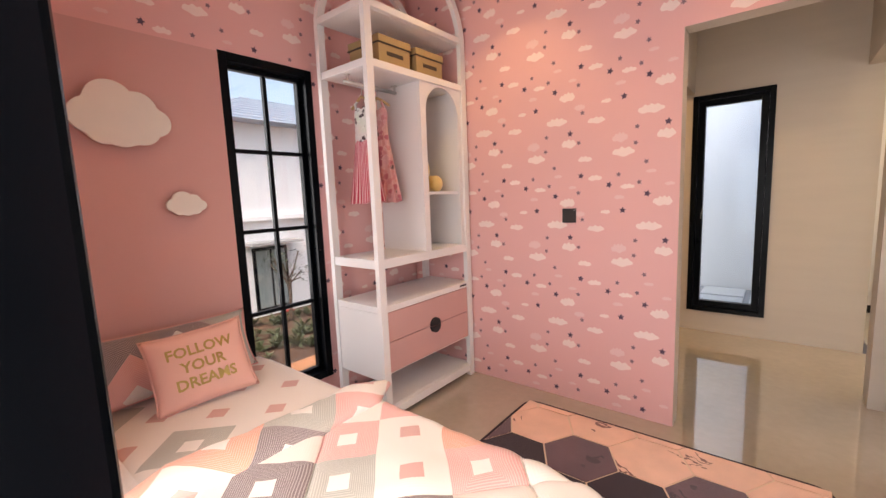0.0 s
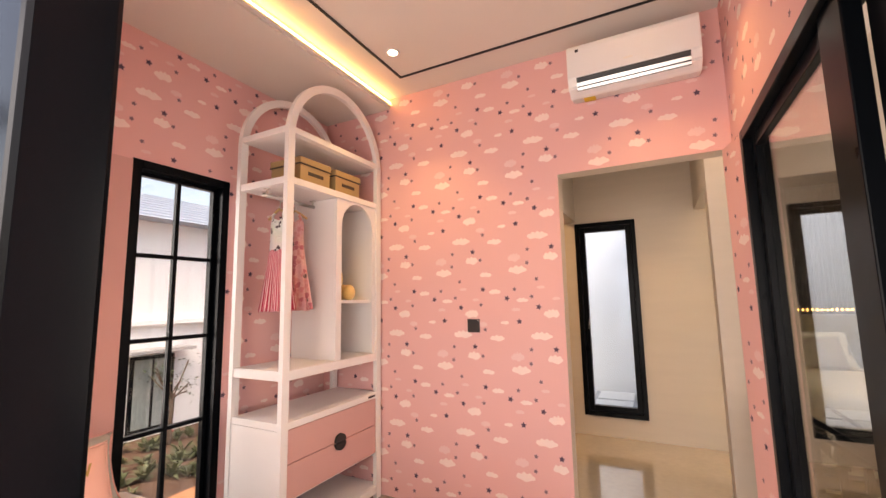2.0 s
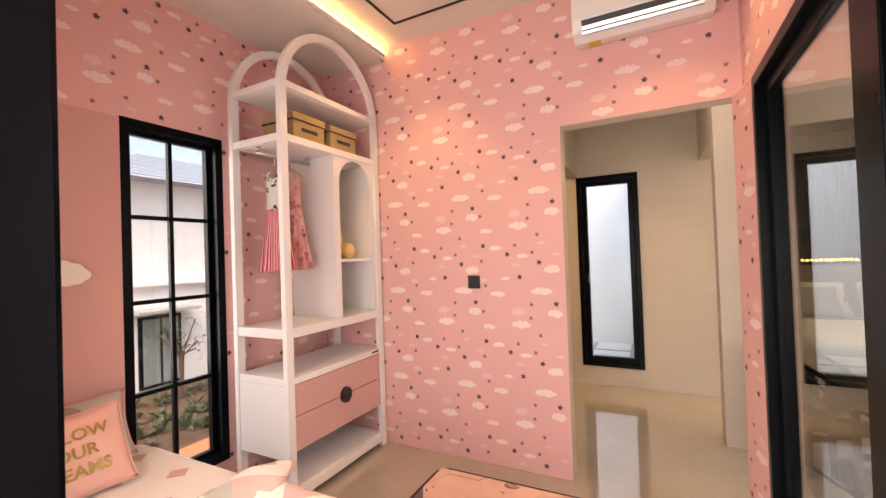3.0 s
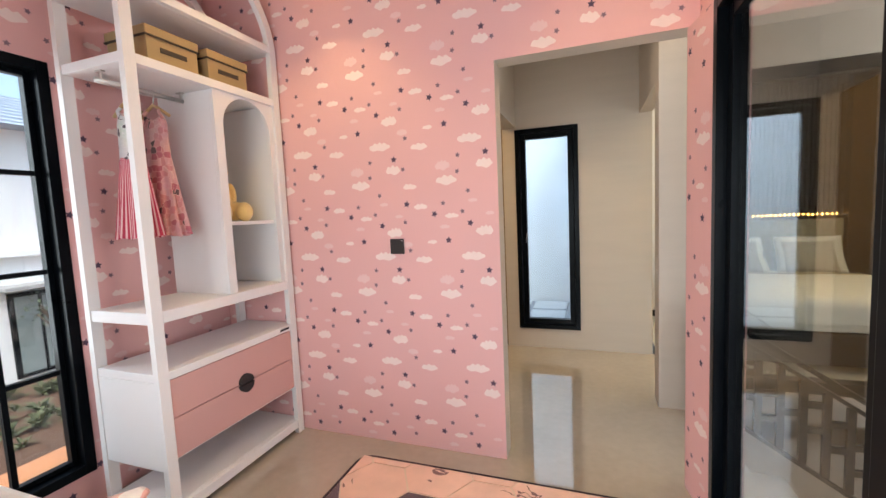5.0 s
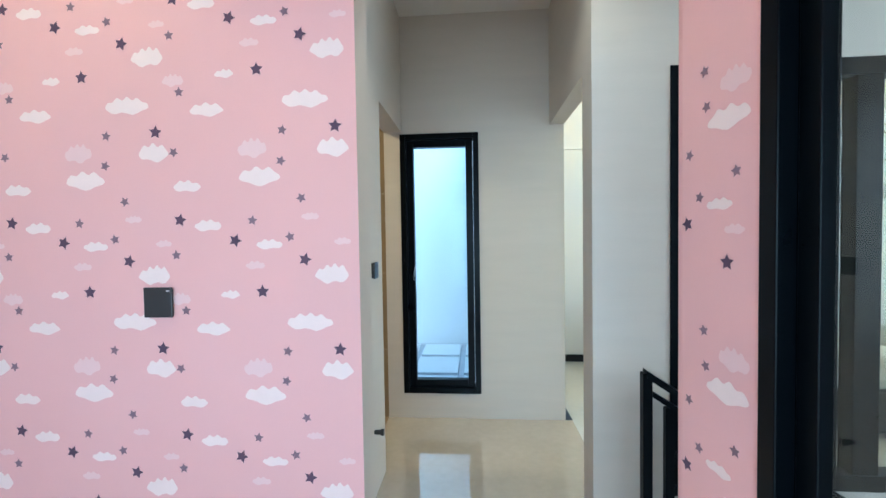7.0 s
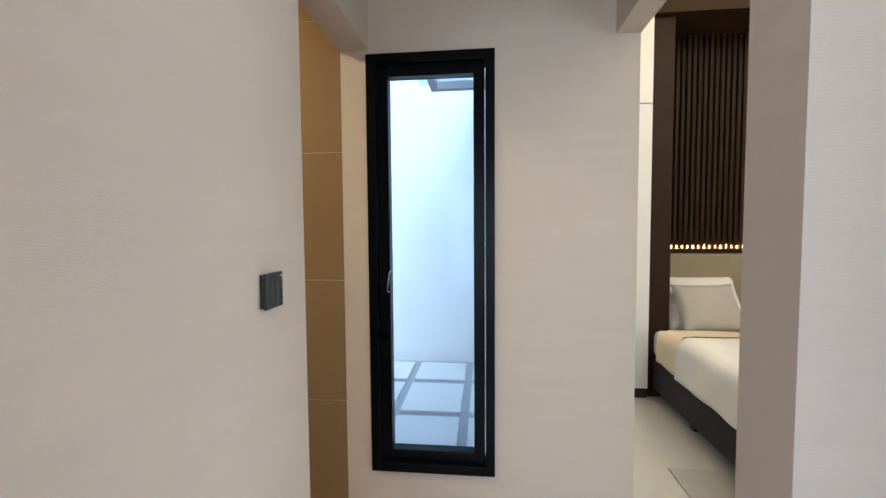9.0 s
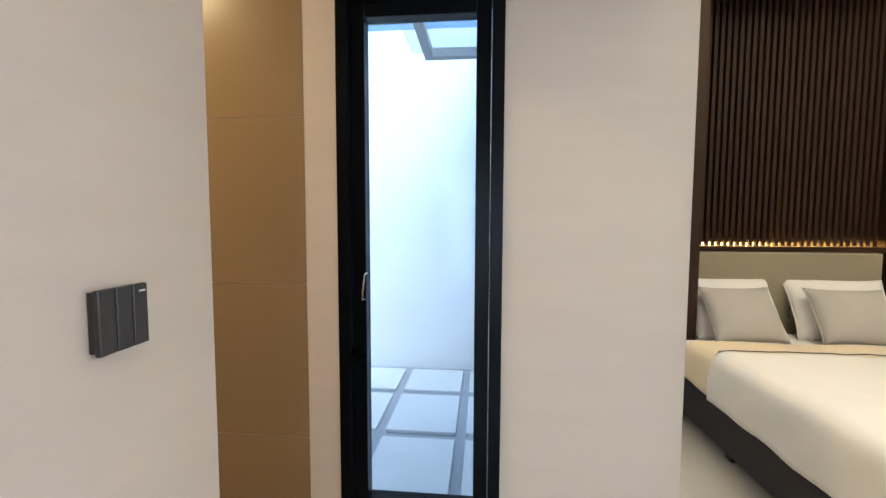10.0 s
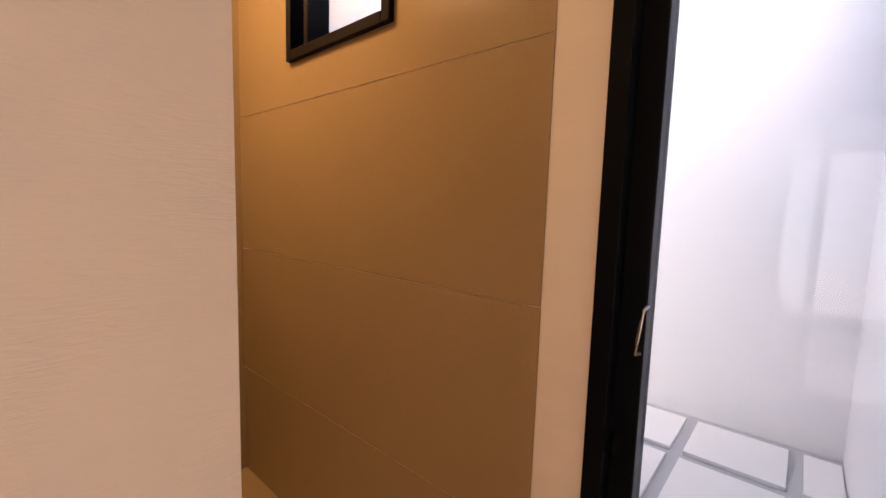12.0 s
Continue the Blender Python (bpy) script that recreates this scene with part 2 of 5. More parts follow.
    l.new(centre.outputs[0], done.inputs["Factor"]), l.new(striped.outputs["Result"], done.inputs["A"])
    dot = n.new("ShaderNodeMix")
    dot.data_type = "RGBA"
    pale = n.new("ShaderNodeMath")
    pale.operation, pale.inputs[1].default_value = "LESS_THAN", tones[1][0]
    l.new(chance.outputs["Value"], pale.inputs[0]), l.new(pale.outputs[0], dot.inputs["Factor"])
    dot.inputs["B"].default_value = (0.66, 0.40, 0.36, 1)
    l.new(base, dot.inputs["A"]), l.new(dot.outputs["Result"], done.inputs["B"])
    l.new(done.outputs["Result"], b.inputs["Base Color"])
    return m


def cell_material(name, tones, line, scale, rough=0.95, dims="3D"):
    """Irregular patches with thin lines between them."""
    m = material(name, tones[0][1], rough, vary=0.08, grain=300, bump=0.5, spec=0.05, sheen=0.3)
    n, l = m.node_tree.nodes, m.node_tree.links
    b = n["Principled BSDF"]
    g = n.new("ShaderNodeNewGeometry")
    v1, v2 = n.new("ShaderNodeTexVoronoi"), n.new("ShaderNodeTexVoronoi")
    v2.feature = "DISTANCE_TO_EDGE"
    for v in (v1, v2):
        v.voronoi_dimensions = dims
        v.inputs["Scale"].default_value, v.inputs["Randomness"].default_value = scale, 0.55
        l.new(g.outputs["Position"], v.inputs["Vector"])
    one = n.new("ShaderNodeSeparateColor")
    l.new(v1.outputs["Color"], one.inputs[0])
    ramp = n.new("ShaderNodeValToRGB")
    ramp.color_ramp.interpolation = "CONSTANT"
    el = ramp.color_ramp.elements
    el[0].position, el[0].color = 0, (*tones[0][1], 1)
    el[1].position, el[1].color = tones[1][0], (*tones[1][1], 1)
    for p, c in tones[2:]:
        el.new(p).color = (*c, 1)
    l.new(one.outputs[0], ramp.inputs[0])
    vein = n.new("ShaderNodeTexNoise")
    vein.inputs["Scale"].default_value, vein.inputs["Detail"].default_value = 9, 6
    l.new(g.outputs["Position"], vein.inputs["Vector"])
    shade = n.new("ShaderNodeMix")
    shade.data_type, shade.blend_type = "RGBA", "MULTIPLY"
    shade.inputs["Factor"].default_value = 0.35
    l.new(ramp.outputs[0], shade.inputs["A"]), l.new(vein.outputs["Color"], shade.inputs["B"])
    edge = n.new("ShaderNodeMath")
    edge.operation, edge.inputs[1].default_value = "LESS_THAN", 0.025
    l.new(v2.outputs["Distance"], edge.inputs[0])
    done = n.new("ShaderNodeMix")
    done.data_type = "RGBA"
    done.inputs["B"].default_value = (*line, 1)
    l.new(edge.outputs[0], done.inputs["Factor"]), l.new(shade.outputs["Result"], done.inputs["A"])
    l.new(done.outputs["Result"], b.inputs["Base Color"])
    return m


CREAM, ROSE, CORAL, SAGE, PLUM = (0.80, 0.74, 0.69), (0.76, 0.40, 0.37), (0.78, 0.39, 0.28), (0.42, 0.42, 0.38), (0.24, 0.19, 0.20)
QUILT = quilt_material("diamond patchwork quilt", [(0, CREAM), (0.30, ROSE), (0.48, CORAL), (0.68, SAGE), (0.88, PLUM)], 0.21, (-0.183, -0.015))
SHEET = quilt_material("white sheet with scattered diamonds", [(0, CREAM), (0.78, ROSE), (0.90, SAGE), (0.97, CORAL)], 0.23, (0.1, 0.3))
PILLOW_CLOTH = quilt_material("dark diamond pillow cloth", [(0, CREAM), (0.08, PLUM), (0.50, SAGE), (0.85, ROSE)], 0.27, (0.2, 0.1))
RUG_BASE = material("cream rug backing", (0.74, 0.56, 0.42), 0.95, vary=0.08, grain=300, bump=0.4, spec=0.05)
RUG_PEACH = material("peach marbled plush", (0.80, 0.50, 0.38), 0.95, vary=0.16, scale=9, grain=300, bump=0.5, spec=0.05, sheen=0.4)


def add_veins(m, dark, scale, width):
    """Thin wandering dark veins over a plush surface, thick in a few spots."""
    n, l = m.node_tree.nodes, m.node_tree.links
    b = n["Principled BSDF"]
    old = b.inputs["Base Color"].links[0].from_socket
    g, v, spot = n.new("ShaderNodeNewGeometry"), n.new("ShaderNodeTexNoise"), n.new("ShaderNodeTexNoise")
    v.inputs["Scale"].default_value, v.inputs["Detail"].default_value, v.inputs["Distortion"].default_value = scale, 3, 1.5
    spot.inputs["Scale"].default_value = scale * 0.8
    l.new(g.outputs["Position"], v.inputs["Vector"]), l.new(g.outputs["Position"], spot.inputs["Vector"])
    off, size, near, cut, both = [n.new("ShaderNodeMath") for i in range(5)]
    off.operation, off.inputs[1].default_value = "SUBTRACT", 0.5
    size.operation, near.operation, near.inputs[1].default_value = "ABSOLUTE", "LESS_THAN", width
    cut.operation, cut.inputs[1].default_value, both.operation = "GREATER_THAN", 0.62, "MULTIPLY"
    l.new(v.outputs[0], off.inputs[0]), l.new(off.outputs[0], size.inputs[0]), l.new(size.outputs[0], near.inputs[0])
    l.new(spot.outputs[0], cut.inputs[0]), l.new(near.outputs[0], both.inputs[0]), l.new(cut.outputs[0], both.inputs[1])
    done = n.new("ShaderNodeMix")
    done.data_type = "RGBA"
    done.inputs["B"].default_value = (*dark, 1)
    l.new(both.outputs[0], done.inputs["Factor"]), l.new(old, done.inputs["A"]), l.new(done.outputs["Result"], b.inputs["Base Color"])


add_veins(RUG_PEACH, (0.22, 0.10, 0.09), 5.0, 0.016)
RUG_PLUM = material("plum velvet plush", (0.10, 0.048, 0.062), 0.85, vary=0.45, scale=8, grain=260, bump=0.5, spec=0.1, sheen=0.5)
add_veins(RUG_PLUM, (0.035, 0.016, 0.024), 6.0, 0.03)
RUG_BLACK = material("blackish plum plush", (0.028, 0.014, 0.020), 0.9, vary=0.3, scale=8, grain=260, bump=0.5, spec=0.08, sheen=0.3)
RUG_EDGE = material("dark rug binding", (0.03, 0.015, 0.02), 0.9, vary=0.1, bump=0.3)
ART = cell_material("grey abstract canvas", [(0, (0.70, 0.68, 0.64)), (0.3, (0.45, 0.42, 0.38)), (0.55, (0.75, 0.74, 0.70)), (0.85, (0.16, 0.14, 0.11))], (0.30, 0.25, 0.16), 4.0, 0.7)
FLORAL = cell_material("pink floral dress cloth", [(0, (0.70, 0.30, 0.30)), (0.4, (0.76, 0.42, 0.40)), (0.75, (0.55, 0.17, 0.20)), (0.93, (0.16, 0.10, 0.10))], (0.72, 0.44, 0.40), 34)
SPOTTED = cell_material("white dress cloth with dark flowers", [(0, (0.80, 0.77, 0.74)), (0.6, (0.10, 0.07, 0.08)), (0.8, (0.8, 0.77, 0.74))], (0.8, 0.77, 0.74), 46)


def striped_material():
    m = material("red and white striped cloth", (0.6, 0.1, 0.12), 0.9, grain=350, bump=0.2, spec=0.1)
    n, l = m.node_tree.nodes, m.node_tree.links
    uv, sep = n.new("ShaderNodeUVMap"), n.new("ShaderNodeSeparateXYZ")
    l.new(uv.outputs[0], sep.inputs[0])
    k, s, c = n.new("ShaderNodeMath"), n.new("ShaderNodeMath"), n.new("ShaderNodeMath")
    k.operation, k.inputs[1].default_value = "MULTIPLY", 300
    s.operation = "SINE"
    c.operation, c.inputs[1].default_value = "GREATER_THAN", 0.3
    l.new(sep.outputs[0], k.inputs[0]), l.new(k.outputs[0], s.inputs[0]), l.new(s.outputs[0], c.inputs[0])
    done = n.new("ShaderNodeMix")
    done.data_type = "RGBA"
    done.inputs["A"].default_value, done.inputs["B"].default_value = (0.50, 0.05, 0.09, 1), (0.78, 0.52, 0.52, 1)
    l.new(c.outputs[0], done.inputs["Factor"]), l.new(done.outputs["Result"], n["Principled BSDF"].inputs["Base Color"])
    return m


STRIPED = striped_material()

# ---- building helpers ----


def add_box(bm, x0, x1, y0, y1, z0, z1, bevel=0.0):
    made = bmesh.ops.create_cube(bm, size=1.0)["verts"]
    for v in made:
        v.co = ((x0 + x1) / 2 + v.co.x * (x1 - x0), (y0 + y1) / 2 + v.co.y * (y1 - y0), (z0 + z1) / 2 + v.co.z * (z1 - z0))
    if bevel:
        edges = list({e for v in made for e in v.link_edges})
        bmesh.ops.bevel(bm, geom=edges, offset=bevel, segments=2, affect="EDGES", profile=0.5)


def add_tube(bm, points, radius, sides=8):
    """A round bar along a line of points."""
    points = [Vector(p) for p in points]
    rings = []
    for i, p in enumerate(points):
        d = (points[min(i + 1, len(points) - 1)] - points[max(i - 1, 0)]).normalized()
        a = d.orthogonal().normalized()
        c = d.cross(a)
        rings.append([bm.verts.new(p + radius * (math.cos(2 * math.pi * k / sides) * a + math.sin(2 * math.pi * k / sides) * c)) for k in range(sides)])
    for r, s in zip(rings, rings[1:]):
        for k in range(sides):
            bm.faces.new((r[k], r[(k + 1) % sides], s[(k + 1) % sides], s[k]))
    bm.faces.new(rings[0][::-1]), bm.faces.new(rings[-1])


def add_ball(bm, place, size, seg=14):
    made = bmesh.ops.create_uvsphere(bm, u_segments=seg, v_segments=max(6, seg // 2 + 2), radius=1.0)["verts"]
    size = (size,) * 3 if not hasattr(size, "__len__") else size
    for v in made:
        v.co = Vector((v.co.x * size[0], v.co.y * size[1], v.co.z * size[2])) + Vector(place)


def add_sheet(bm, outline, thick, at):
    """A flat shape with thickness; at maps (u, v, w) to the world."""
    front = [bm.verts.new(at(u, v, thick)) for u, v in outline]
    back = [bm.verts.new(at(u, v, 0.0)) for u, v in outline]
    bm.faces.new(front), bm.faces.new(back[::-1])
    for i in range(len(outline)):
        j = (i + 1) % len(outline)
        bm.faces.new((front[i], back[i], back[j], front[j]))


def link_mesh(name, bm, mats, parent=None, smooth=False):
    bmesh.ops.recalc_face_normals(bm, faces=bm.faces)
    me = bpy.data.meshes.new(name)
    bm.to_mesh(me)
    bm.free()
    for m in mats if isinstance(mats, (list, tuple)) else [mats]:
        me.materials.append(m)
    if smooth:
        for p in me.polygons:
            p.use_smooth = True
    ob = new(name, me)
    if parent is not None:
        ob.parent = parent
        ob.matrix_parent_inverse = parent.matrix_basis.inverted()
    return ob


def part(name, bm, mats, parent, label="", smooth=False):
    ob = link_mesh(name, bm, mats, parent, smooth)
    return tagged(ob, label=label) if label else ob


def box_part(name, dims, mats, parent, bevel=0.0, label=""):
    bm = bmesh.new()
    add_box(bm, *dims, bevel)
    return part(name, bm, mats, parent, label)


def thing(name, place, label, category, group="", kind=""):
    ob = new(name)
    ob.empty_display_size = 0.1
    ob.matrix_basis = Matrix.Translation(place)
    return tagged(ob, label, category, group, kind)


def structure(name, dims, mats, label="", bevel=0.0):
    bm = bmesh.new()
    add_box(bm, *dims, bevel)
    return tagged(link_mesh(name, bm, mats), label=label, category=name.split("_")[0], kind="structure")


def wall(name, axis, p0, p1, a0, a1, z0, z1, holes, mats, label):
    """A wall along x or y from a0 to a1 with openings (a, b, low, high) cut right through; mats: low side, high side, reveals."""
    cuts_a = sorted({a0, a1, *[h[0] for h in holes], *[h[1] for h in holes]})
    cuts_z = sorted({z0, z1, *[h[2] for h in holes], *[h[3] for h in holes]})
    cuts_a, cuts_z = [c for c in cuts_a if a0 <= c <= a1], [c for c in cuts_z if z0 <= c <= z1]

    def solid(i, k):
        if not (0 <= i < len(cuts_a) - 1 and 0 <= k < len(cuts_z) - 1):
            return False
        a, z = (cuts_a[i] + cuts_a[i + 1]) / 2, (cuts_z[k] + cuts_z[k + 1]) / 2
        return not any(h[0] < a < h[1] and h[2] < z < h[3] for h in holes)

    bm = bmesh.new()
    at = (lambda a, p, z: (a, p, z)) if axis == "x" else (lambda a, p, z: (p, a, z))

    def quad(corners, slot):
        f = bm.faces.new([bm.verts.new(c) for c in corners])
        f.material_index = slot

    for i in range(len(cuts_a) - 1):
        for k in range(len(cuts_z) - 1):
            if not solid(i, k):
                continue
            a, b, z, w = cuts_a[i], cuts_a[i + 1], cuts_z[k], cuts_z[k + 1]
            quad([at(a, p0, z), at(b, p0, z), at(b, p0, w), at(a, p0, w)], 0)
            quad([at(a, p1, z), at(b, p1, z), at(b, p1, w), at(a, p1, w)], 1)
            for other, edge in (((i - 1, k), ((a, z), (a, w))), ((i + 1, k), ((b, z), (b, w))), ((i, k - 1), ((a, z), (b, z))), ((i, k + 1), ((a, w), (b, w)))):
                if not solid(*other):
                    (s, u), (t, v) = edge
                    quad([at(s, p0, u), at(t, p0, v), at(t, p1, v), at(s, p1, u)], 2)
    bmesh.ops.remove_doubles(bm, verts=bm.verts, dist=0.0001)
    return tagged(link_mesh(name, bm, mats), label=label, category="wall", kind="structure")


def frame_bars(parent, axis, p0, p1, a0, a1, z0, z1, wide, name="frame", mat=None, bevel=0.003):
    """Four bars round an opening, butted end to end."""
    mat = mat or BLACK
    for a, b, z, w in ((a0, a0 + wide, z0, z1), (a1 - wide, a1, z0, z1), (a0 + wide, a1 - wide, z0, z0 + wide), (a0 + wide, a1 - wide, z1 - wide, z1)):
        box_part(name, (a, b, p0, p1, z, w) if axis == "x" else (p0, p1, a, b, z, w), mat, parent, bevel)


def pane_part(parent, dims, mat=None, name="pane"):
    ob = box_part(name, dims, mat or GLASS, parent)
    ob.visible_shadow = False
    return ob

# ---- large structure ----
XL, XR, YB, YF = -1.93, 0.84, 2.246, -0.14      # pink room: left, right, back and front faces
TRAY, SOFFIT, HALL, HIGH = 2.895, 2.815, 2.95, 3.25         # ceiling heights
YE = 4.153                                       # end wall of the passage

floor = structure("floor", (XL, 0.95, -0.259, YE, -0.12, 0.0), FLOOR, "polished beige tile floor of the room and passage")
structure("floor_bedroom", (0.95, 3.45, 3.083, 6.0, -0.12, 0.0), PALE_FLOOR, "polished pale tile floor of the large bedroom")
wall("wall_left", "y", XL - 0.14, XL, YF - 0.12, YB + 0.12, -0.1, 3.0, [(0.825, 1.373, 0.168, 2.111)], [OUTWALL, PINK, BLACK], "pink star and cloud papered wall with a tall window")
wall("wall_back", "x", YB, YB + 0.12, XL, XR, 0.0, 3.0, [(-0.057, XR, 0.0, 2.10)], [PINK, PLASTER, PLASTER], "pink star and cloud papered wall with an open doorway")
wall("wall_right", "y", XR, XR + 0.12, YF - 0.12, YB + 0.02, -2.0, 3.0, [(0.08, 2.015, 0.04, 2.10)], [PINK, WHITEWALL, PINK], "pink papered wall glazed towards the stairwell")
wall("wall_front", "x", YF - 0.12, YF + 0.04, XL, XR, 0.0, 3.0, [(-1.10, 0.80, 0.0, 2.30)], [OUTWALL, PINK, BLACK], "pink front wall around the wide terrace door")
bm = bmesh.new()
add_sheet(bm, [(XR + 0.001, 2.0155), (XR + 0.001, YB + 0.02), (0.797, YB + 0.02), (0.797, YB)], 2.0995, lambda u, v, k: (u, v, k))
tagged(link_mesh("wall_back_pier", bm, PINK), "narrow pink papered pier beside the doorway", "wall", kind="structure")
structure("ceiling", (XL, XR, YF + 0.042, YB, TRAY, TRAY + 0.1), CEILING, "white tray ceiling")
structure("ceiling_soffit", (XL, -1.30, YF + 0.042, YB, SOFFIT, TRAY - 0.003), CEILING, "dropped white ceiling soffit with a hidden light strip")
wall("wall_passage_left", "y", -0.40, -0.27, YB + 0.12, YE, 0.0, HALL, [(3.448, YE, 0.0, 2.12)], [BATH_TILE, PLASTER, PLASTER], "beige wallcovered passage wall with a bathroom opening")
wall("wall_end", "x", YE, YE + 0.14, -0.40, 0.90, 0.0, HALL, [(-0.281, 0.293, 0.187, 2.10)], [PLASTER, OUTWALL, BLACK], "beige wallcovered end wall with a tall window")
wall("wall_passage_right", "y", 0.80, 0.90, 3.25, YE, 0.0, HIGH, [(3.25, YE, 0.0, 2.135)], [PLASTER, WHITEWALL, PLASTER], "beige lintel above the bedroom opening")
wall("wall_stair", "x", 3.083, 3.25, 0.80, 3.45, -2.0, HIGH, [(1.145, 2.90, 0.18, 2.10)], [PLASTER, WHITEWALL, PLASTER], "beige stairwell wall glazed towards the bedroom")
structure("ceiling_passage", (-0.40, 0.80, YB + 0.12, YE, HALL, HALL + 0.1), CEILING, "white passage ceiling")
structure("ceiling_stairwell", (0.802, 3.45, -0.2, 3.083, HALL, HALL + 0.1), CEILING, "white stairwell ceiling")
# The opening is unseen, added only to go with the stairwell fill lamp.
wall("wall_stair_far", "y", 3.45, 3.57, -0.2, 3.25, -2.0, HALL, [(0.75, 2.95, 0.6, 2.3)], [WHITEWALL, OUTWALL, WHITEWALL], "plain white stairwell side wall with an unseen opening added for light")
wall("wall_stair_front", "x", -0.32, -0.2, XR + 0.12, 3.45, -2.0, HALL, [], [OUTWALL, WHITEWALL, WHITEWALL], "plain white stairwell front wall")
structure("floor_lower", (XR + 0.12, 3.45, -0.2, 3.083, -2.1, -2.0), FLOOR, "lower landing floor of polished tile")
structure("wall_floor_edge", (0.90, 0.95, YB + 0.12, 3.083, -2.0, -0.12), WHITEWALL, "white floor edge above the stairs")
# large bedroom
structure("wall_bedroom_right", (3.45, 3.57, 3.25, 6.12, 0.0, HIGH), WHITEWALL, "cream painted bedroom wall")
structure("wall_bedroom_back", (0.90, 3.45, 6.0, 6.12, 0.0, HIGH), WHITEWALL, "painted wall behind the slatted panel")
structure("wall_bedroom_left", (0.78, 0.90, YE + 0.14, 6.12, 0.0, HIGH), WHITEWALL, "plain white bedroom wall")
structure("ceiling_bedroom", (0.90, 3.45, 3.25, 6.0, HIGH, HIGH + 0.1), CEILING, "white bedroom ceiling")
structure("ceiling_bedroom_soffit", (0.90, 3.45, 5.55, 6.0, 2.88, 3.0), WOOD_DARK, "dark timber soffit over the bed head")
# bathroom
wall("wall_bath_back", "x", YE, YE + 0.14, -2.05, -0.40, 0.0, 2.75, [(-1.484, -0.906, 1.822, 2.32)], [GROUT, OUTWALL, BLACK], "brown tiled bathroom wall with a small high window")
structure("wall_bath_left", (-2.05, -1.93, 2.37, YE, 0.0, 2.75), BATH_TILE, "brown tiled bathroom side wall")
structure("wall_bath_front", (-1.93, -0.40, 2.37, 2.49, 0.0, 2.75), BATH_TILE, "brown tiled bathroom front wall")
structure("floor_bath", (-1.93, -0.40, 2.49, YE, 0.0, 0.004), BATH_TILE, "brown tiled bathroom floor")
structure("ceiling_bath", (-1.93, -0.40, 2.49, YE, 2.65, 2.75), CEILING, "white bathroom ceiling")

# ---- walls: printed stars and clouds of the wallpaper ----
STARS_BIG = [(0.0, 0.0), (0.42, 0.264), (0.545, 0.669), (0.24, 0.856), (0.855, 0.766)]
STARS_SMALL = [(0.562, 0.087), (0.132, 0.274), (0.12, 0.411), (0.52, 0.358), (0.227, 0.579), (0.161, 0.753), (0.516, 0.83), (0.954, 0.676)]
CLOUDS = [(0.26, 0.14, 0.066, 0.031, 1), (0.715, 0.171, 0.05, 0.024, 1), (0.384, 0.923, 0.048, 0.034, 1), (0.405, 0.358, 0.045, 0.033, 1),
          (0.0, 0.478, 0.06, 0.033, 1), (0.591, 0.515, 0.041, 0.021, 1), (0.702, 0.696, 0.04, 0.021, 1), (0.045, 0.786, 0.038, 0.018, 1),
          (0.818, 0.013, 0.028, 0.015, 1), (0.529, 0.033, 0.032, 0.022, 0), (0.273, 0.662, 0.026, 0.013, 0), (0.446, 0.776, 0.024, 0.013, 0),
          (0.963, 0.351, 0.042, 0.034, 0), (0.963, 0.88, 0.028, 0.015, 0)]


def cloud_outline(w, h, rng, points=26):
    """An uneven cloud: nearly flat below, three or four bumps above."""
    k, shift, lean = rng.choice((1.5, 2.0)) * math.pi, rng.uniform(0, 3.14), rng.uniform(-0.25, 0.25)
    out = []
    for i in range(points + 1):
        u = math.cos(math.pi * i / points)
        e = (1 - u * u) ** 0.4
        out.append((w * u * (1 - 0.08 * e), h * (e * (0.68 + 0.34 * math.cos(k * u + shift) ** 2) * (1 + lean * u) - 0.15)))
    for i in range(1, 12):
        u = -math.cos(math.pi * i / 12)
        out.append((w * u * 0.97, -h * (0.15 + (1 - u * u) ** 0.5 * (0.55 + 0.15 * math.sin(k * u + 2 * shift)))))
    return out


def star_outline(r, turn):
    return [((r if i % 2 == 0 else r * 0.5) * math.sin(math.pi * i / 5 + turn), (r if i % 2 == 0 else r * 0.5) * math.cos(math.pi * i / 5 + turn)) for i in range(10)]


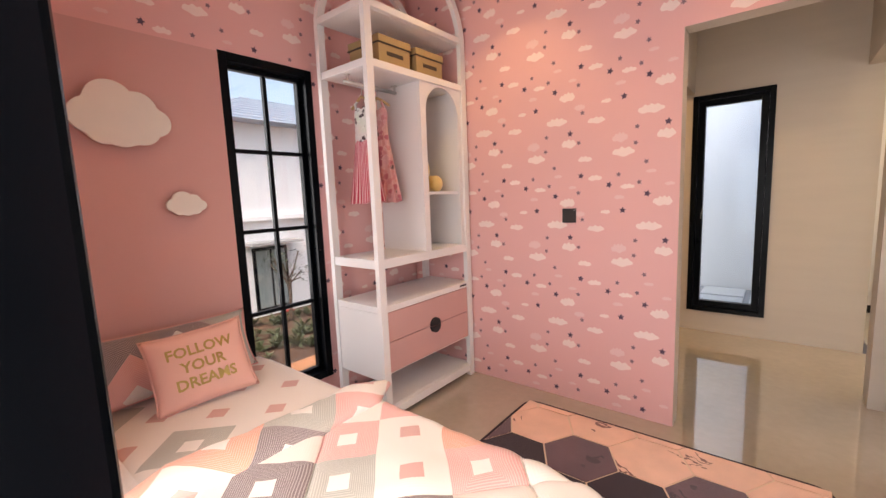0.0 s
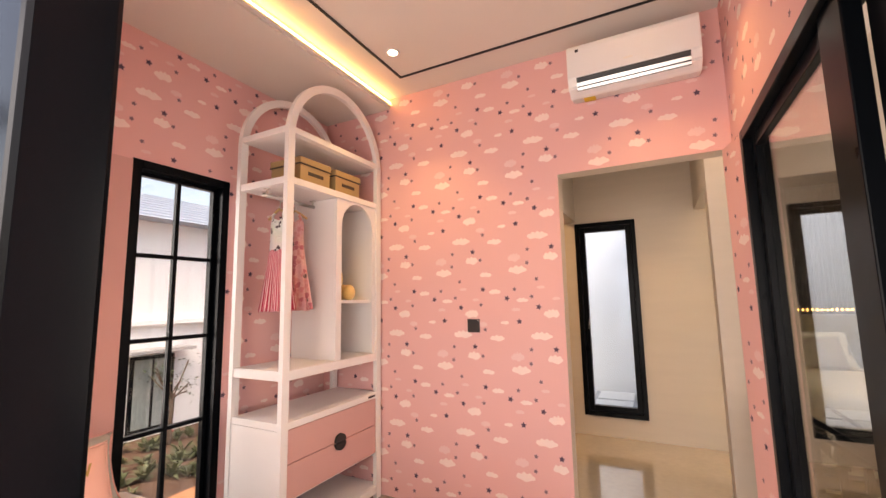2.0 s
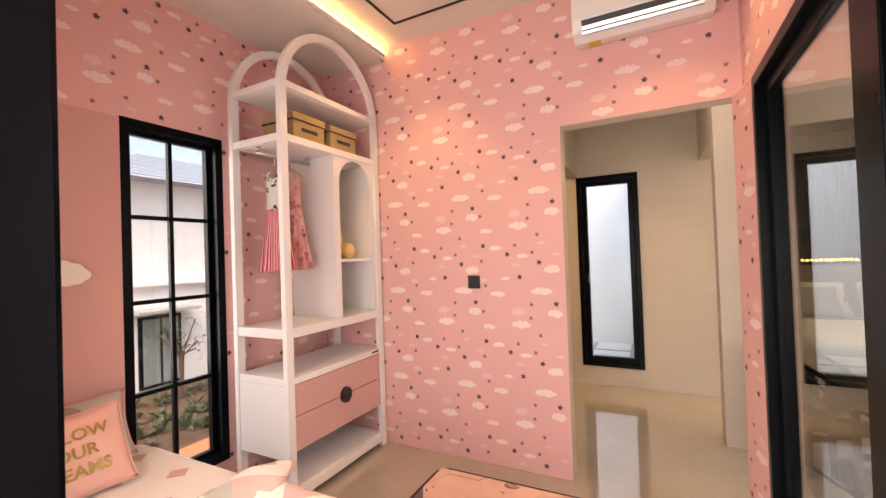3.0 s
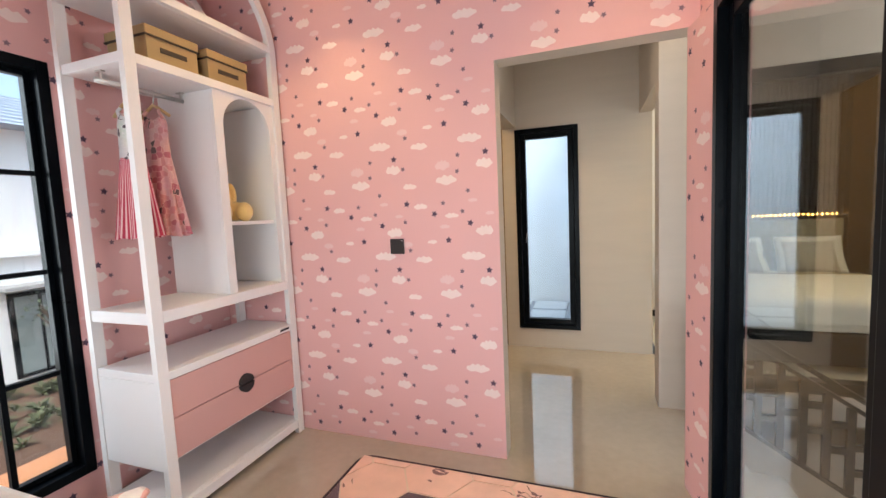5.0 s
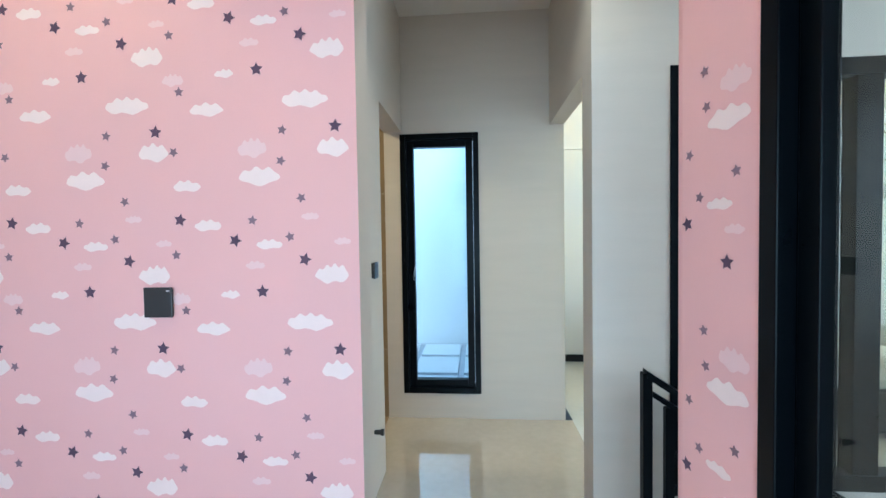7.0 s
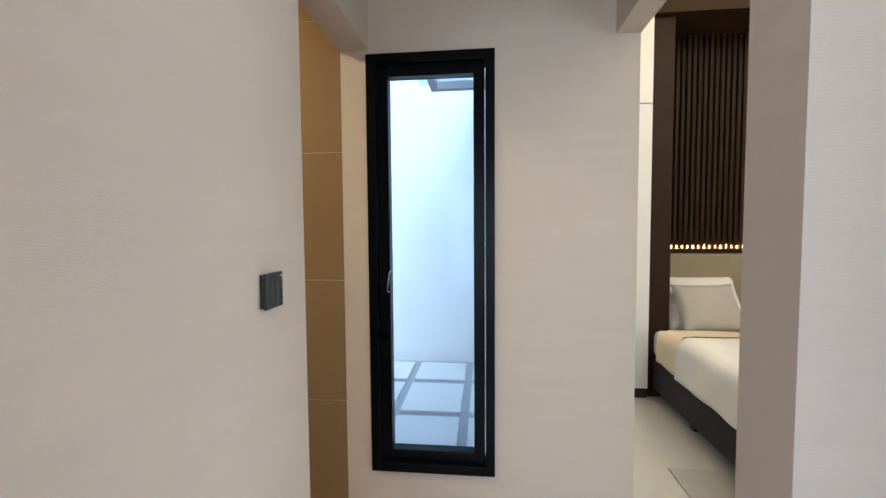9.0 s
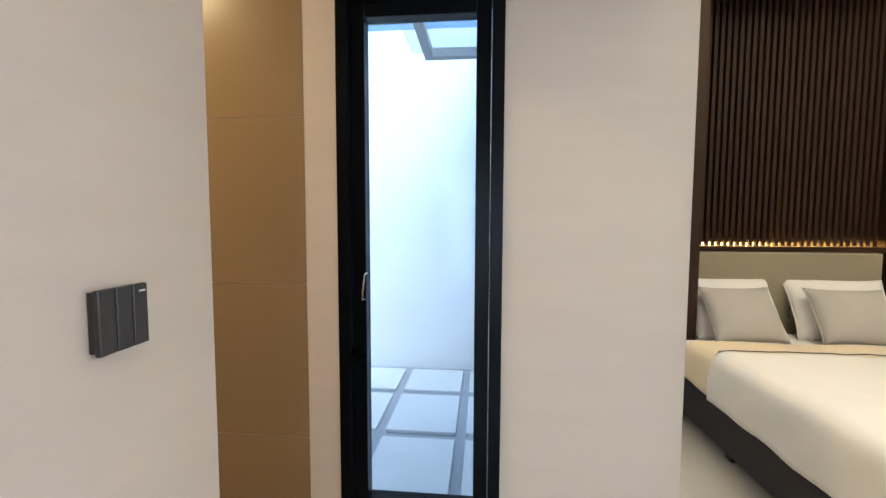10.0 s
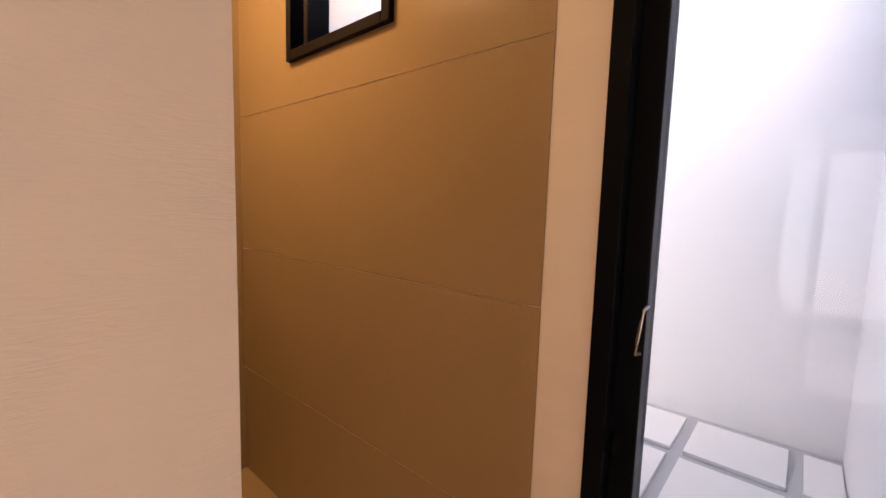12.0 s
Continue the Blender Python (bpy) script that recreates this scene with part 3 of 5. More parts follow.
def wallpaper(name, at, u0, u1, z0, z1, skip, origin, label):
    """All prints of one papered wall; skip: rectangles without paper (a, b, low, high)."""
    rng = random.Random(7)
    cloudy = [cloud_outline(c[2], c[3], rng) for c in CLOUDS]
    prints = {k: bmesh.new() for k in range(4)}
    for i in range(math.floor((u0 - origin[0]) / 0.522) - 1, math.ceil((u1 - origin[0]) / 0.522) + 1):
        for k in range(math.floor((origin[1] - z1) / 0.618) - 1, math.ceil((origin[1] - z0) / 0.618) + 1):
            items = [(f, star_outline(0.0195, 0.1 * j), 0) for j, f in enumerate(STARS_BIG)] + [(f, star_outline(0.0148, 0.2 * j), 1) for j, f in enumerate(STARS_SMALL)]
            items += [(c[:2], cloudy[j], 2 if c[4] else 3) for j, c in enumerate(CLOUDS)]
            for (f, g), shape, slot in items:
                u, z = origin[0] + (i + f) * 0.522, origin[1] - (k + g) * 0.618
                m = 0.012 if slot < 2 else 0.03
                if not (u0 + m < u < u1 - m and z0 + m < z < z1 - m):
                    continue
                if any(a - m < u < b + m and lo - m < z < hi + m for a, b, lo, hi in skip):
                    continue
                depth = 0.0012 if slot < 2 else 0.0008
                shape = [(min(max(p, u0 - u), u1 - u), q) for p, q in shape]
                bm = prints[slot]
                bm.faces.new([bm.verts.new(at(u + p, z + q, depth)) for p, q in shape])
    bm = bmesh.new()
    for slot, one in prints.items():
        for f in one.faces:
            g = bm.faces.new([bm.verts.new(v.co) for v in f.verts])
            g.material_index = slot
        one.free()
    me = bpy.data.meshes.new(name)
    bm.to_mesh(me)
    bm.free()
    for m in (STAR_PRINT, STAR_PALE, CLOUD_PRINT, CLOUD_FAINT):
        me.materials.append(m)
    return tagged(new(name, me), label, "wallpaper", kind="stuff")


wallpaper("wallpaper_print_back", lambda u, z, d: (u, YB - d, z), XL, XR, 0.0, TRAY, [(-0.057, 0.80, 0, 2.10)], (-0.858, 1.821), "plum stars and cream clouds printed on pink wallpaper")
wallpaper("wallpaper_print_left", lambda u, z, d: (XL + d, u, z), YF, YB, 0.0, SOFFIT, [(0.825, 1.373, 0.16, 2.12), (YF, 0.825, 0, 2.10)], (0.22, 1.95), "plum stars and cream clouds printed on pink wallpaper")
wallpaper("wallpaper_print_right", lambda u, z, d: (XR - d - (0.043 * max(0.0, u - 2.015) / 0.231 if z < 2.10 else 0.0), u, z), 0.0, YB, 0.0, TRAY, [(0.08, 2.015, 0, 2.10)], (2.10, 1.90), "plum stars and cream clouds printed on pink wallpaper")
structure("wall_panel_left", (XL, XL + 0.012, 0.04, 0.822, 0.0, 2.10), PINK_PANEL, "plain dusty pink wall panel behind the bed head")

# ---- ceiling details of the pink room ----
ink = thing("ceiling_inlay", (-0.2, 1.1, TRAY), "thin black inlay line set into the white ceiling", "ceiling trim", kind="structure")
for dims in ((-1.055, 0.62, 2.0, 2.018, TRAY - 0.006, TRAY - 0.001), (-1.055, 0.62, 0.2, 0.218, TRAY - 0.006, TRAY - 0.001), (-1.055, -1.037, 0.218, 2.0, TRAY - 0.006, TRAY - 0.001), (0.602, 0.62, 0.218, 2.0, TRAY - 0.006, TRAY - 0.001)):
    box_part("inlay_strip", dims, BLACK_MATT, ink)
strip = thing("light_strip", (-1.29, 1.0, SOFFIT + 0.02), "warm glowing light strip along the ceiling soffit", "light strip")
box_part("strip", (-1.292, -1.280, YF + 0.06, YB - 0.012, SOFFIT + 0.034, SOFFIT + 0.046), LED, strip)
box_part("strip_channel", (-1.299, -1.276, YF + 0.06, YB - 0.012, SOFFIT + 0.012, SOFFIT + 0.027), CEILING, strip)


def downlight(x, y, z, group):
    d = thing("downlight", (x, y, z), "round recessed warm downlight in the white ceiling", "lamp", group)
    bm = bmesh.new()
    n = 24
    rings = [[bm.verts.new((x + r * math.cos(2 * math.pi * k / n), y + r * math.sin(2 * math.pi * k / n), z + h)) for k in range(n)] for r, h in ((0.046, 0.0), (0.044, -0.006), (0.034, -0.007), (0.028, -0.001))]
    for a, b in zip(rings, rings[1:]):
        for k in range(n):
            bm.faces.new((a[k], a[(k + 1) % n], b[(k + 1) % n], b[k]))
    part("trim_ring", bm, AC_WHITE, d, "white metal ring", True)
    bm = bmesh.new()
    bmesh.ops.create_cone(bm, cap_ends=True, segments=n, radius1=0.027, radius2=0.027, depth=0.003, matrix=Matrix.Translation((x, y, z - 0.0025)))
    part("lens", bm, BULB, d, "glowing warm lens")
    return d


for x, y in ((-0.93, 1.74), (0.48, 1.74), (-0.93, 0.35), (0.48, 0.35)):
    downlight(x, y, TRAY, "ceiling downlights")
    lamp("downlight_beam", "SPOT", (x, y, TRAY - 0.02), SPOT_W * ((2.5 if x < 0 else 1.5) if y > 1 else 0.85), WARM, soft=0.03, spot=radians(98))

# ---- windows ----


def window_left():
    w = thing("window_1", (XL, 1.1, 0.168), "tall black metal window with eight panes beside the bed", "window", kind="structure")
    y0, y1, z0, z1 = 0.825, 1.373, 0.168, 2.111
    frame_bars(w, "y", XL - 0.10, XL + 0.008, y0, y1, z0, z1, 0.045)
    i0, i1, b, t = y0 + 0.047, y1 - 0.047, z0 + 0.047, z1 - 0.047
    frame_bars(w, "y", XL - 0.088, XL - 0.048, i0, i1, b, t, 0.022, "sash")
    zs = [b + 0.022] + [1.34 + (z - 1.324) * 0.948 for z in (0.629, 1.136, 1.612)] + [t - 0.022]
    mid = (i0 + i1) / 2
    box_part("mullion", (XL - 0.082, XL - 0.054, mid - 0.011, mid + 0.011, b + 0.022, t - 0.022), BLACK, w, 0.002)
    for z in zs[1:-1]:
        for a, c in ((i0 + 0.022, mid - 0.0115), (mid + 0.0115, i1 - 0.022)):
            box_part("glazing_bar", (XL - 0.082, XL - 0.054, a, c, z - 0.011, z + 0.011), BLACK, w, 0.002)
    for lo, hi in zip(zs, zs[1:]):
        for a, c in ((i0 + 0.022, mid - 0.011), (mid + 0.011, i1 - 0.022)):
            pane_part(w, (XL - 0.070, XL - 0.065, a, c, lo + 0.01, hi - 0.01))
    return w


window_left()


def window_end():
    w = thing("window_2", (0, YE, 0.187), "tall narrow black metal window at the passage end", "window", kind="structure")
    x0, x1, z0, z1 = -0.281, 0.293, 0.187, 2.10
    frame_bars(w, "x", YE - 0.012, YE + 0.11, x0, x1, z0, z1, 0.042)
    frame_bars(w, "x", YE + 0.015, YE + 0.075, x0 + 0.044, x1 - 0.044, z0 + 0.044, z1 - 0.044, 0.05, "sash")
    pane_part(w, (x0 + 0.094, x1 - 0.094, YE + 0.045, YE + 0.051, z0 + 0.094, z1 - 0.094), BLUISH)
    bm = bmesh.new()
    hx = x0 + 0.088
    add_tube(bm, [(hx + 0.0, YE + 0.014, 1.03), (hx + 0.0, YE - 0.014, 1.035), (hx + 0.002, YE - 0.018, 1.06), (hx + 0.007, YE - 0.018, 1.10), (hx + 0.009, YE - 0.012, 1.122), (hx + 0.009, YE + 0.014, 1.125)], 0.003, 8)
    part("handle", bm, STEEL, w, "small bright curved handle", True)
    return w


window_end()


def window_stair_side():
    w = thing("window_3", (XR, 1.0, 0.04), "black framed glass panel looking into the stairwell", "window", kind="structure")
    y0, y1, z0, z1 = 0.08, 2.015, 0.04, 2.10
    frame_bars(w, "y", XR - 0.006, XR + 0.10, y0, y1, z0, z1, 0.05)
    for a, b, x0, x1 in ((0.905, 1.045, 0.012, 0.052), (0.765, 0.900, 0.054, 0.094)):
        box_part("mullion", (XR + x0, XR + x1, a, b, z0 + 0.0505, z1 - 0.0505), BLACK, w, 0.004)
    for a, b, x0 in ((y0 + 0.052, 0.764, 0.054), (1.046, y1 - 0.052, 0.030)):
        frame_bars(w, "y", XR + x0, XR + x0 + 0.034, a, b, z0 + 0.052, z1 - 0.052, 0.052, "sash")
        pane_part(w, (XR + x0 + 0.014, XR + x0 + 0.020, a + 0.050, b - 0.050, z0 + 0.10, z1 - 0.10), REFLECTIVE)
    return w


window_stair_side()


def window_bedroom():
    w = thing("window_4", (2.0, 3.083, 0.18), "black framed glass screen between stairwell and bedroom", "window", kind="structure")
    x0, x1, z0, z1 = 1.145, 2.90, 0.18, 2.10
    frame_bars(w, "x", 3.075, 3.16, x0, x1, z0, z1, 0.075)
    box_part("mullion", (1.925, 2.035, 3.078, 3.157, z0 + 0.075, z1 - 0.075), BLACK, w, 0.003)
    for a, b in ((x0 + 0.075, 1.925), (2.035, x1 - 0.075)):
        pane_part(w, (a, b, 3.115, 3.121, z0 + 0.075, z1 - 0.075), SMOKED)
    return w


window_bedroom()


def window_bath():
    w = thing("window_5", (-1.2, YE, 1.822), "small high black framed bathroom window", "window", kind="structure")
    frame_bars(w, "x", YE - 0.02, YE + 0.10, -1.484, -0.906, 1.822, 2.32, 0.036)
    box_part("mullion", (-1.392, -1.364, YE + 0.0, YE + 0.09, 1.858, 2.284), BLACK, w, 0.003)
    pane_part(w, (-1.448, -1.392, YE + 0.05, YE + 0.056, 1.858, 2.284))
    pane_part(w, (-1.364, -0.942, YE + 0.05, YE + 0.056, 1.858, 2.284))
    return w


window_bath()


def terrace_door():
    d = thing("door_1", (-0.5, -0.165, 0.0), "black framed sliding glass terrace door, half open", "door", kind="structure")
    for x0, x1, y0, y1 in ((-1.03, 0.148, -0.209, -0.163),):
        frame_bars(d, "x", y0, y1, x0, x1, 0.03, 2.22, 0.075, "stile", bevel=0.004)
        pane_part(d, (x0 + 0.075, x1 - 0.075, -0.188, -0.182, 0.105, 2.145), DOOR_GLASS)
    for ob in d.children:
        if ob.name.startswith("stile"):
            ob.data.materials[0] = BLACK_GLOSS
    for dims in ((-1.10, 0.80, -0.25, -0.10, 2.23, 2.30), (-1.10, -1.04, -0.25, -0.10, 0.0, 2.23), (0.74, 0.80, -0.25, -0.10, 0.0, 2.23)):
        box_part("door_frame", dims, BLACK, d, 0.004)
    box_part("floor_track", (-1.04, 0.74, -0.24, -0.11, 0.0, 0.022), STEEL, d, 0.003)
    return d


terrace_door()

# ---- things in the pink room ----


RAIL_X = -1.59                                   # the hanging rail in the wardrobe


def wardrobe():
    y0, y1, xf, xb = 1.336, 2.226, -1.372, -1.808
    w = thing("open_wardrobe", ((xf + xb) / 2, (y0 + y1) / 2, 0), "white arched open wardrobe with pink drawers in the corner", "wardrobe")
    mid, wide, deep, r = (y0 + y1) / 2, 0.048, 0.032, (y1 - y0) / 2
    spring = 2.765 - r

    def arch(x0, x1, name):
        bm = bmesh.new()
        line = [(y0, 0.0), (y0, spring)] + [(mid - r * math.cos(math.pi * i / 28), spring + r * math.sin(math.pi * i / 28)) for i in range(1, 28)] + [(y1, spring), (y1, 0.0)]
        k = (r - wide) / r
        inner = [(y0 + wide, 0.0), (y0 + wide, spring)] + [(mid - (r - wide) * math.cos(math.pi * i / 28), spring + (r - wide) * math.sin(math.pi * i / 28)) for i in range(1, 28)] + [(y1 - wide, spring), (y1 - wide, 0.0)]
        rows = [[bm.verts.new((x, y, z)) for y, z in pts] for pts in (line, inner) for x in (x0, x1)]
        order = [rows[0], rows[1], rows[3], rows[2]]
        for i in range(len(line) - 1):
            for a, b in zip(order, order[1:] + order[:1]):
                bm.faces.new((a[i], a[i + 1], b[i + 1], b[i]))
        for i in (0, -1):
            bm.faces.new([o[i] for o in order])
        bmesh.ops.bevel(bm, geom=[e for e in bm.edges if e.calc_face_angle(0) > 0.8], offset=0.004, segments=2, affect="EDGES")
        return part(name, bm, LAMINATE, w)

    arch(xf - deep, xf, "front_frame")
    arch(xb, xb + deep, "rear_frame")
    i0, i1 = y0 + 0.004, y1 - 0.004
    for lo, hi in ((2.332, 2.370), (2.026, 2.067), (0.925, 0.978), (0.668, 0.706), (0.035, 0.085)):
        box_part("shelf", (xb + deep + 0.001, xf - deep - 0.001, i0, i1, lo, hi), LAMINATE, w, 0.003)
        box_part("shelf_edge", (xf - deep, xf - 0.003, y0 + wide + 0.001, y1 - wide - 0.001, lo, hi), LAMINATE, w, 0.003)
    # hanging side, divider and cubby
    box_part("divider", (xb + deep + 0.002, xf - 0.034, 1.762, 1.78, 0.979, 2.025), LAMINATE, w, 0.002)
    box_part("cubby_side", (xb + deep + 0.002, xf - 0.034, 2.158, 2.176, 0.979, 2.025), LAMINATE, w, 0.002)
    box_part("cubby_back", (xb + deep + 0.002, xb + deep + 0.014, 1.781, 2.157, 0.979, 2.025), LAMINATE, w)
    box_part("cubby_shelf", (xb + deep + 0.016, xf - 0.034, 1.781, 2.157, 1.335, 1.355), LAMINATE, w, 0.002)
    bm = bmesh.new()
    a, b, top, ra = 1.812, 2.142, 2.016, 0.165
    cy = (a + b) / 2
    outer = [(1.762, 0.979), (1.762, 2.025), (2.1765, 2.025), (2.1765, 0.979)]
    curve = [(a, 0.979)] + [(cy - ra * math.cos(math.pi * i / 20), top - ra + ra * math.sin(math.pi * i / 20)) for i in range(21)] + [(b, 0.979)]
    loops = []
    for x in (xf - 0.033, xf - 0.015):
        o = [bm.verts.new((x, y, z)) for y, z in outer]
        c = [bm.verts.new((x, y, z)) for y, z in curve]
        loops.append((o, c))
    for o, c in loops:
        h = len(c) // 2
        bm.faces.new([o[0], o[1], *c[h::-1]])
        bm.faces.new([o[1], o[2], c[h]])
        bm.faces.new([o[2], o[3], *c[:h - 1:-1]])
    (o1, c1), (o2, c2) = loops
    for p, q in ((o1, o2), (c1, c2)):
        for i in range(len(p) - 1):
            bm.faces.new((p[i], p[i + 1], q[i + 1], q[i]))
    part("arched_front", bm, LAMINATE, w)
    # drawer box
    box_part("drawer_side", (xb + deep + 0.001, xf - deep - 0.001, y0 + 0.003, y0 + 0.022, 0.26, 0.667), LAMINATE, w, 0.002)
    box_part("drawer_side", (xb + deep + 0.001, xf - deep - 0.001, y1 - 0.022, y1 - 0.003, 0.26, 0.667), LAMINATE, w, 0.002)
    box_part("drawer_bottom", (xb + deep + 0.001, xf - 0.031, y0 + 0.05, y1 - 0.05, 0.285, 0.30), LAMINATE, w, 0.002)
    for lo, hi in ((0.303, 0.485), (0.489, 0.664)):
        d = box_part("drawer_front", (xf - 0.03, xf - 0.008, y0 + wide + 0.003, y1 - wide - 0.003, lo, hi), PINK_FRONT, w, 0.002, "dusty pink drawer front")
        bm = bmesh.new()
        up = lo > 0.4
        shape = [(0.046 * math.cos(math.pi * i / 14), 0.046 * math.sin(math.pi * i / 14) * (1 if up else -1)) for i in range(15)]
        add_sheet(bm, shape, 0.018, lambda u, v, k: (xf - 0.008 + k, 1.80 + u, 0.487 + (0.003 if up else -0.003) + v))
        part("handle", bm, BLACK_MATT, d, "black half-round drawer handle")
    bm = bmesh.new()
    add_tube(bm, [(RAIL_X, y0 + 0.02, 1.985), (RAIL_X, 1.761, 1.985)], 0.011, 12)
    rail = part("hanging_rail", bm, STEEL, w, "steel hanging rail", True)
    for y in (y0 + 0.045, 1.752):
        bm = bmesh.new()
        add_tube(bm, [(RAIL_X, y, 2.0255), (RAIL_X, y, 1.975)], 0.007, 8)
        add_box(bm, RAIL_X - 0.02, RAIL_X + 0.02, y - 0.012, y + 0.006, 2.019, 2.0258)
        part("bracket", bm, STEEL, rail, smooth=False)
    box_part("name_plate", (xf - 0.0035, xf - 0.001, 2.085, 2.16, 0.682, 0.694), BLACK_MATT, w, 0, "small black plate")
    return w


wardrobe()


def storage_box(y0, y1, label):
    b = thing("storage_box", (-1.52, (y0 + y1) / 2, 2.064), label, "box", "boxes on the wardrobe shelf")
    x0, x1, z0 = -1.66, -1.41, 2.0675
    box_part("body", (x0, x1, y0, y1, z0, z0 + 0.112), CARDBOARD, b, 0.003)
    lid = box_part("lid", (x0 - 0.006, x1 + 0.006, y0 - 0.006, y1 + 0.006, z0 + 0.1125, z0 + 0.156), CARDBOARD, b, 0.004)
    box_part("lid_trim", (x0 - 0.008, x1 + 0.008, y0 - 0.008, y1 + 0.008, z0 + 0.110, z0 + 0.116), BOX_TRIM, lid, 0, "dark brown lid edge")
    c = (y0 + y1) / 2
    box_part("slot", (x1 + 0.0005, x1 + 0.003, c - 0.065, c + 0.065, z0 + 0.052, z0 + 0.074), BOX_TRIM, b, 0.0008, "dark handle slot")
    return b


storage_box(1.465, 1.715, "kraft cardboard storage box with lid on the shelf")
storage_box(1.772, 2.02, "smaller kraft cardboard storage box with lid on the shelf")


def teddy():
    bm = bmesh.new()
    x, y, z = -1.62, 1.915, 1.355
    add_ball(bm, (x, y, z + 0.125), (0.085, 0.095, 0.125), 20)
    add_ball(bm, (x + 0.005, y, z + 0.295), (0.078, 0.088, 0.078), 20)
    add_ball(bm, (x + 0.075, y, z + 0.275), (0.036, 0.042, 0.030))
    for side in (-1, 1):
        add_ball(bm, (x - 0.005, y + side * 0.07, z + 0.362), (0.020, 0.030, 0.030))
        add_ball(bm, (x + 0.085, y + side * 0.070, z + 0.058), (0.095, 0.050, 0.054))
        add_ball(bm, (x + 0.145, y + side * 0.074, z + 0.054), (0.042, 0.054, 0.056))
        add_ball(bm, (x + 0.035, y + side * 0.090, z + 0.150), (0.038, 0.030, 0.075))
    ob = link_mesh("teddy_bear", bm, TEDDY, smooth=True)
    skin = ob.modifiers.new("one_skin", "REMESH")
    skin.mode, skin.voxel_size, skin.use_smooth_shade = "VOXEL", 0.007, True
    return tagged(ob, "yellow plush teddy bear sitting on the cubby shelf", "toy")


teddy()


def dress(y, top, hem, wide, bodice, skirt, label):
    d = thing("dress", (RAIL_X, y, hem), label, "dress", "dresses on the wardrobe rail")
    waist = top - 0.28 * (top - hem) - 0.04

    def tube(levels, mats, name, pleats):
        bm = bmesh.new()
        uvl = bm.loops.layers.uv.new("UVMap")
        n, rows = 64, []
        for z, w, t in levels:
            ring = []
            for k in range(n):
                a = 2 * math.pi * k / n
                f = 1 + pleats * math.sin(9 * a + 3 * y) * (waist + 0.03 - z)
                ring.append(bm.verts.new((RAIL_X + w * math.cos(a) * f, y + t * math.sin(a) * f + 0.01 * math.sin(5 * a) * (waist - z), z + 0.006 * math.sin(6 * a))))
            rows.append(ring)
        for r, (a, b) in enumerate(zip(rows, rows[1:])):
            for k in range(n):
                f = bm.faces.new((a[k], a[(k + 1) % n], b[(k + 1) % n], b[k]))
                f.smooth = True
                for loop, u in zip(f.loops, (k, k + 1, k + 1, k)):
                    loop[uvl].uv = (u / n, r / len(rows))
        part(name, bm, mats, d)

    tube([(top, wide * 0.55, 0.02), (top - 0.03, wide * 0.62, 0.026), (top - 0.08, wide * 0.58, 0.03), (waist, wide * 0.60, 0.034)], bodice, "bodice", 0.0)
    tube([(waist + 0.004, wide * 0.62, 0.036)] + [(waist - (waist - hem) * i / 8, wide * (0.62 + 0.38 * i / 8), 0.036 + 0.030 * i / 8) for i in range(1, 9)], skirt, "skirt", 0.55)
    for s in (-1, 1):
        bm = bmesh.new()
        add_tube(bm, [(RAIL_X + s * wide * 0.45, y, top), (RAIL_X + s * wide * 0.40, y - 0.012, top + 0.03), (RAIL_X + s * wide * 0.34, y, top + 0.045)], 0.008, 8)
        part("strap", bm, bodice, d)
    bm = bmesh.new()
    add_tube(bm, [(RAIL_X - wide * 0.8, y, top + 0.01), (RAIL_X - wide * 0.3, y, top + 0.05), (RAIL_X, y, top + 0.07), (RAIL_X + wide * 0.3, y, top + 0.05), (RAIL_X + wide * 0.8, y, top + 0.01)], 0.008, 8)
    h = part("hanger", bm, WOOD_HANGER, d, "pale wooden clothes hanger", True)
    bm = bmesh.new()
    add_tube(bm, [(RAIL_X, y, top + 0.07)] + [(RAIL_X + 0.016 * math.sin(a), y, 1.985 + 0.0145 * math.cos(a) + 0.0) for a in (2.6, 1.9, 1.2, 0.5, -0.2, -0.9, -1.5)], 0.0022, 6)
    part("hook", bm, STEEL, h, "steel hanger hook")
    return d


dress(1.475, 1.85, 1.30, 0.112, SPOTTED, STRIPED, "girl's dress, spotted bodice, red striped skirt, on a hanger")
dress(1.60, 1.86, 1.30, 0.125, FLORAL, FLORAL, "girl's pink floral dress on a wooden hanger")


def bed():
    b = thing("single_bed", (-0.93, 0.49, 0), "single bed with diamond patchwork bedding, made up", "bed")
    box_part("base", (XL + 0.03, 0.03, 0.06, 0.92, 0.06, 0.28), BASE_GREY, b, 0.02, "charcoal upholstered base")
    for x in (XL + 0.12, -0.08):
        for y in (0.14, 0.84):
            bm = bmesh.new()
            add_box(bm, x - 0.025, x + 0.025, y - 0.025, y + 0.025, 0.0, 0.0598, 0.004)
            part("leg", bm, BLACK_MATT, b)
    box_part("mattress", (XL + 0.03, 0.04, 0.05, 0.93, 0.281, 0.455), LINEN, b, 0.045, "white mattress")
    return b


bed()


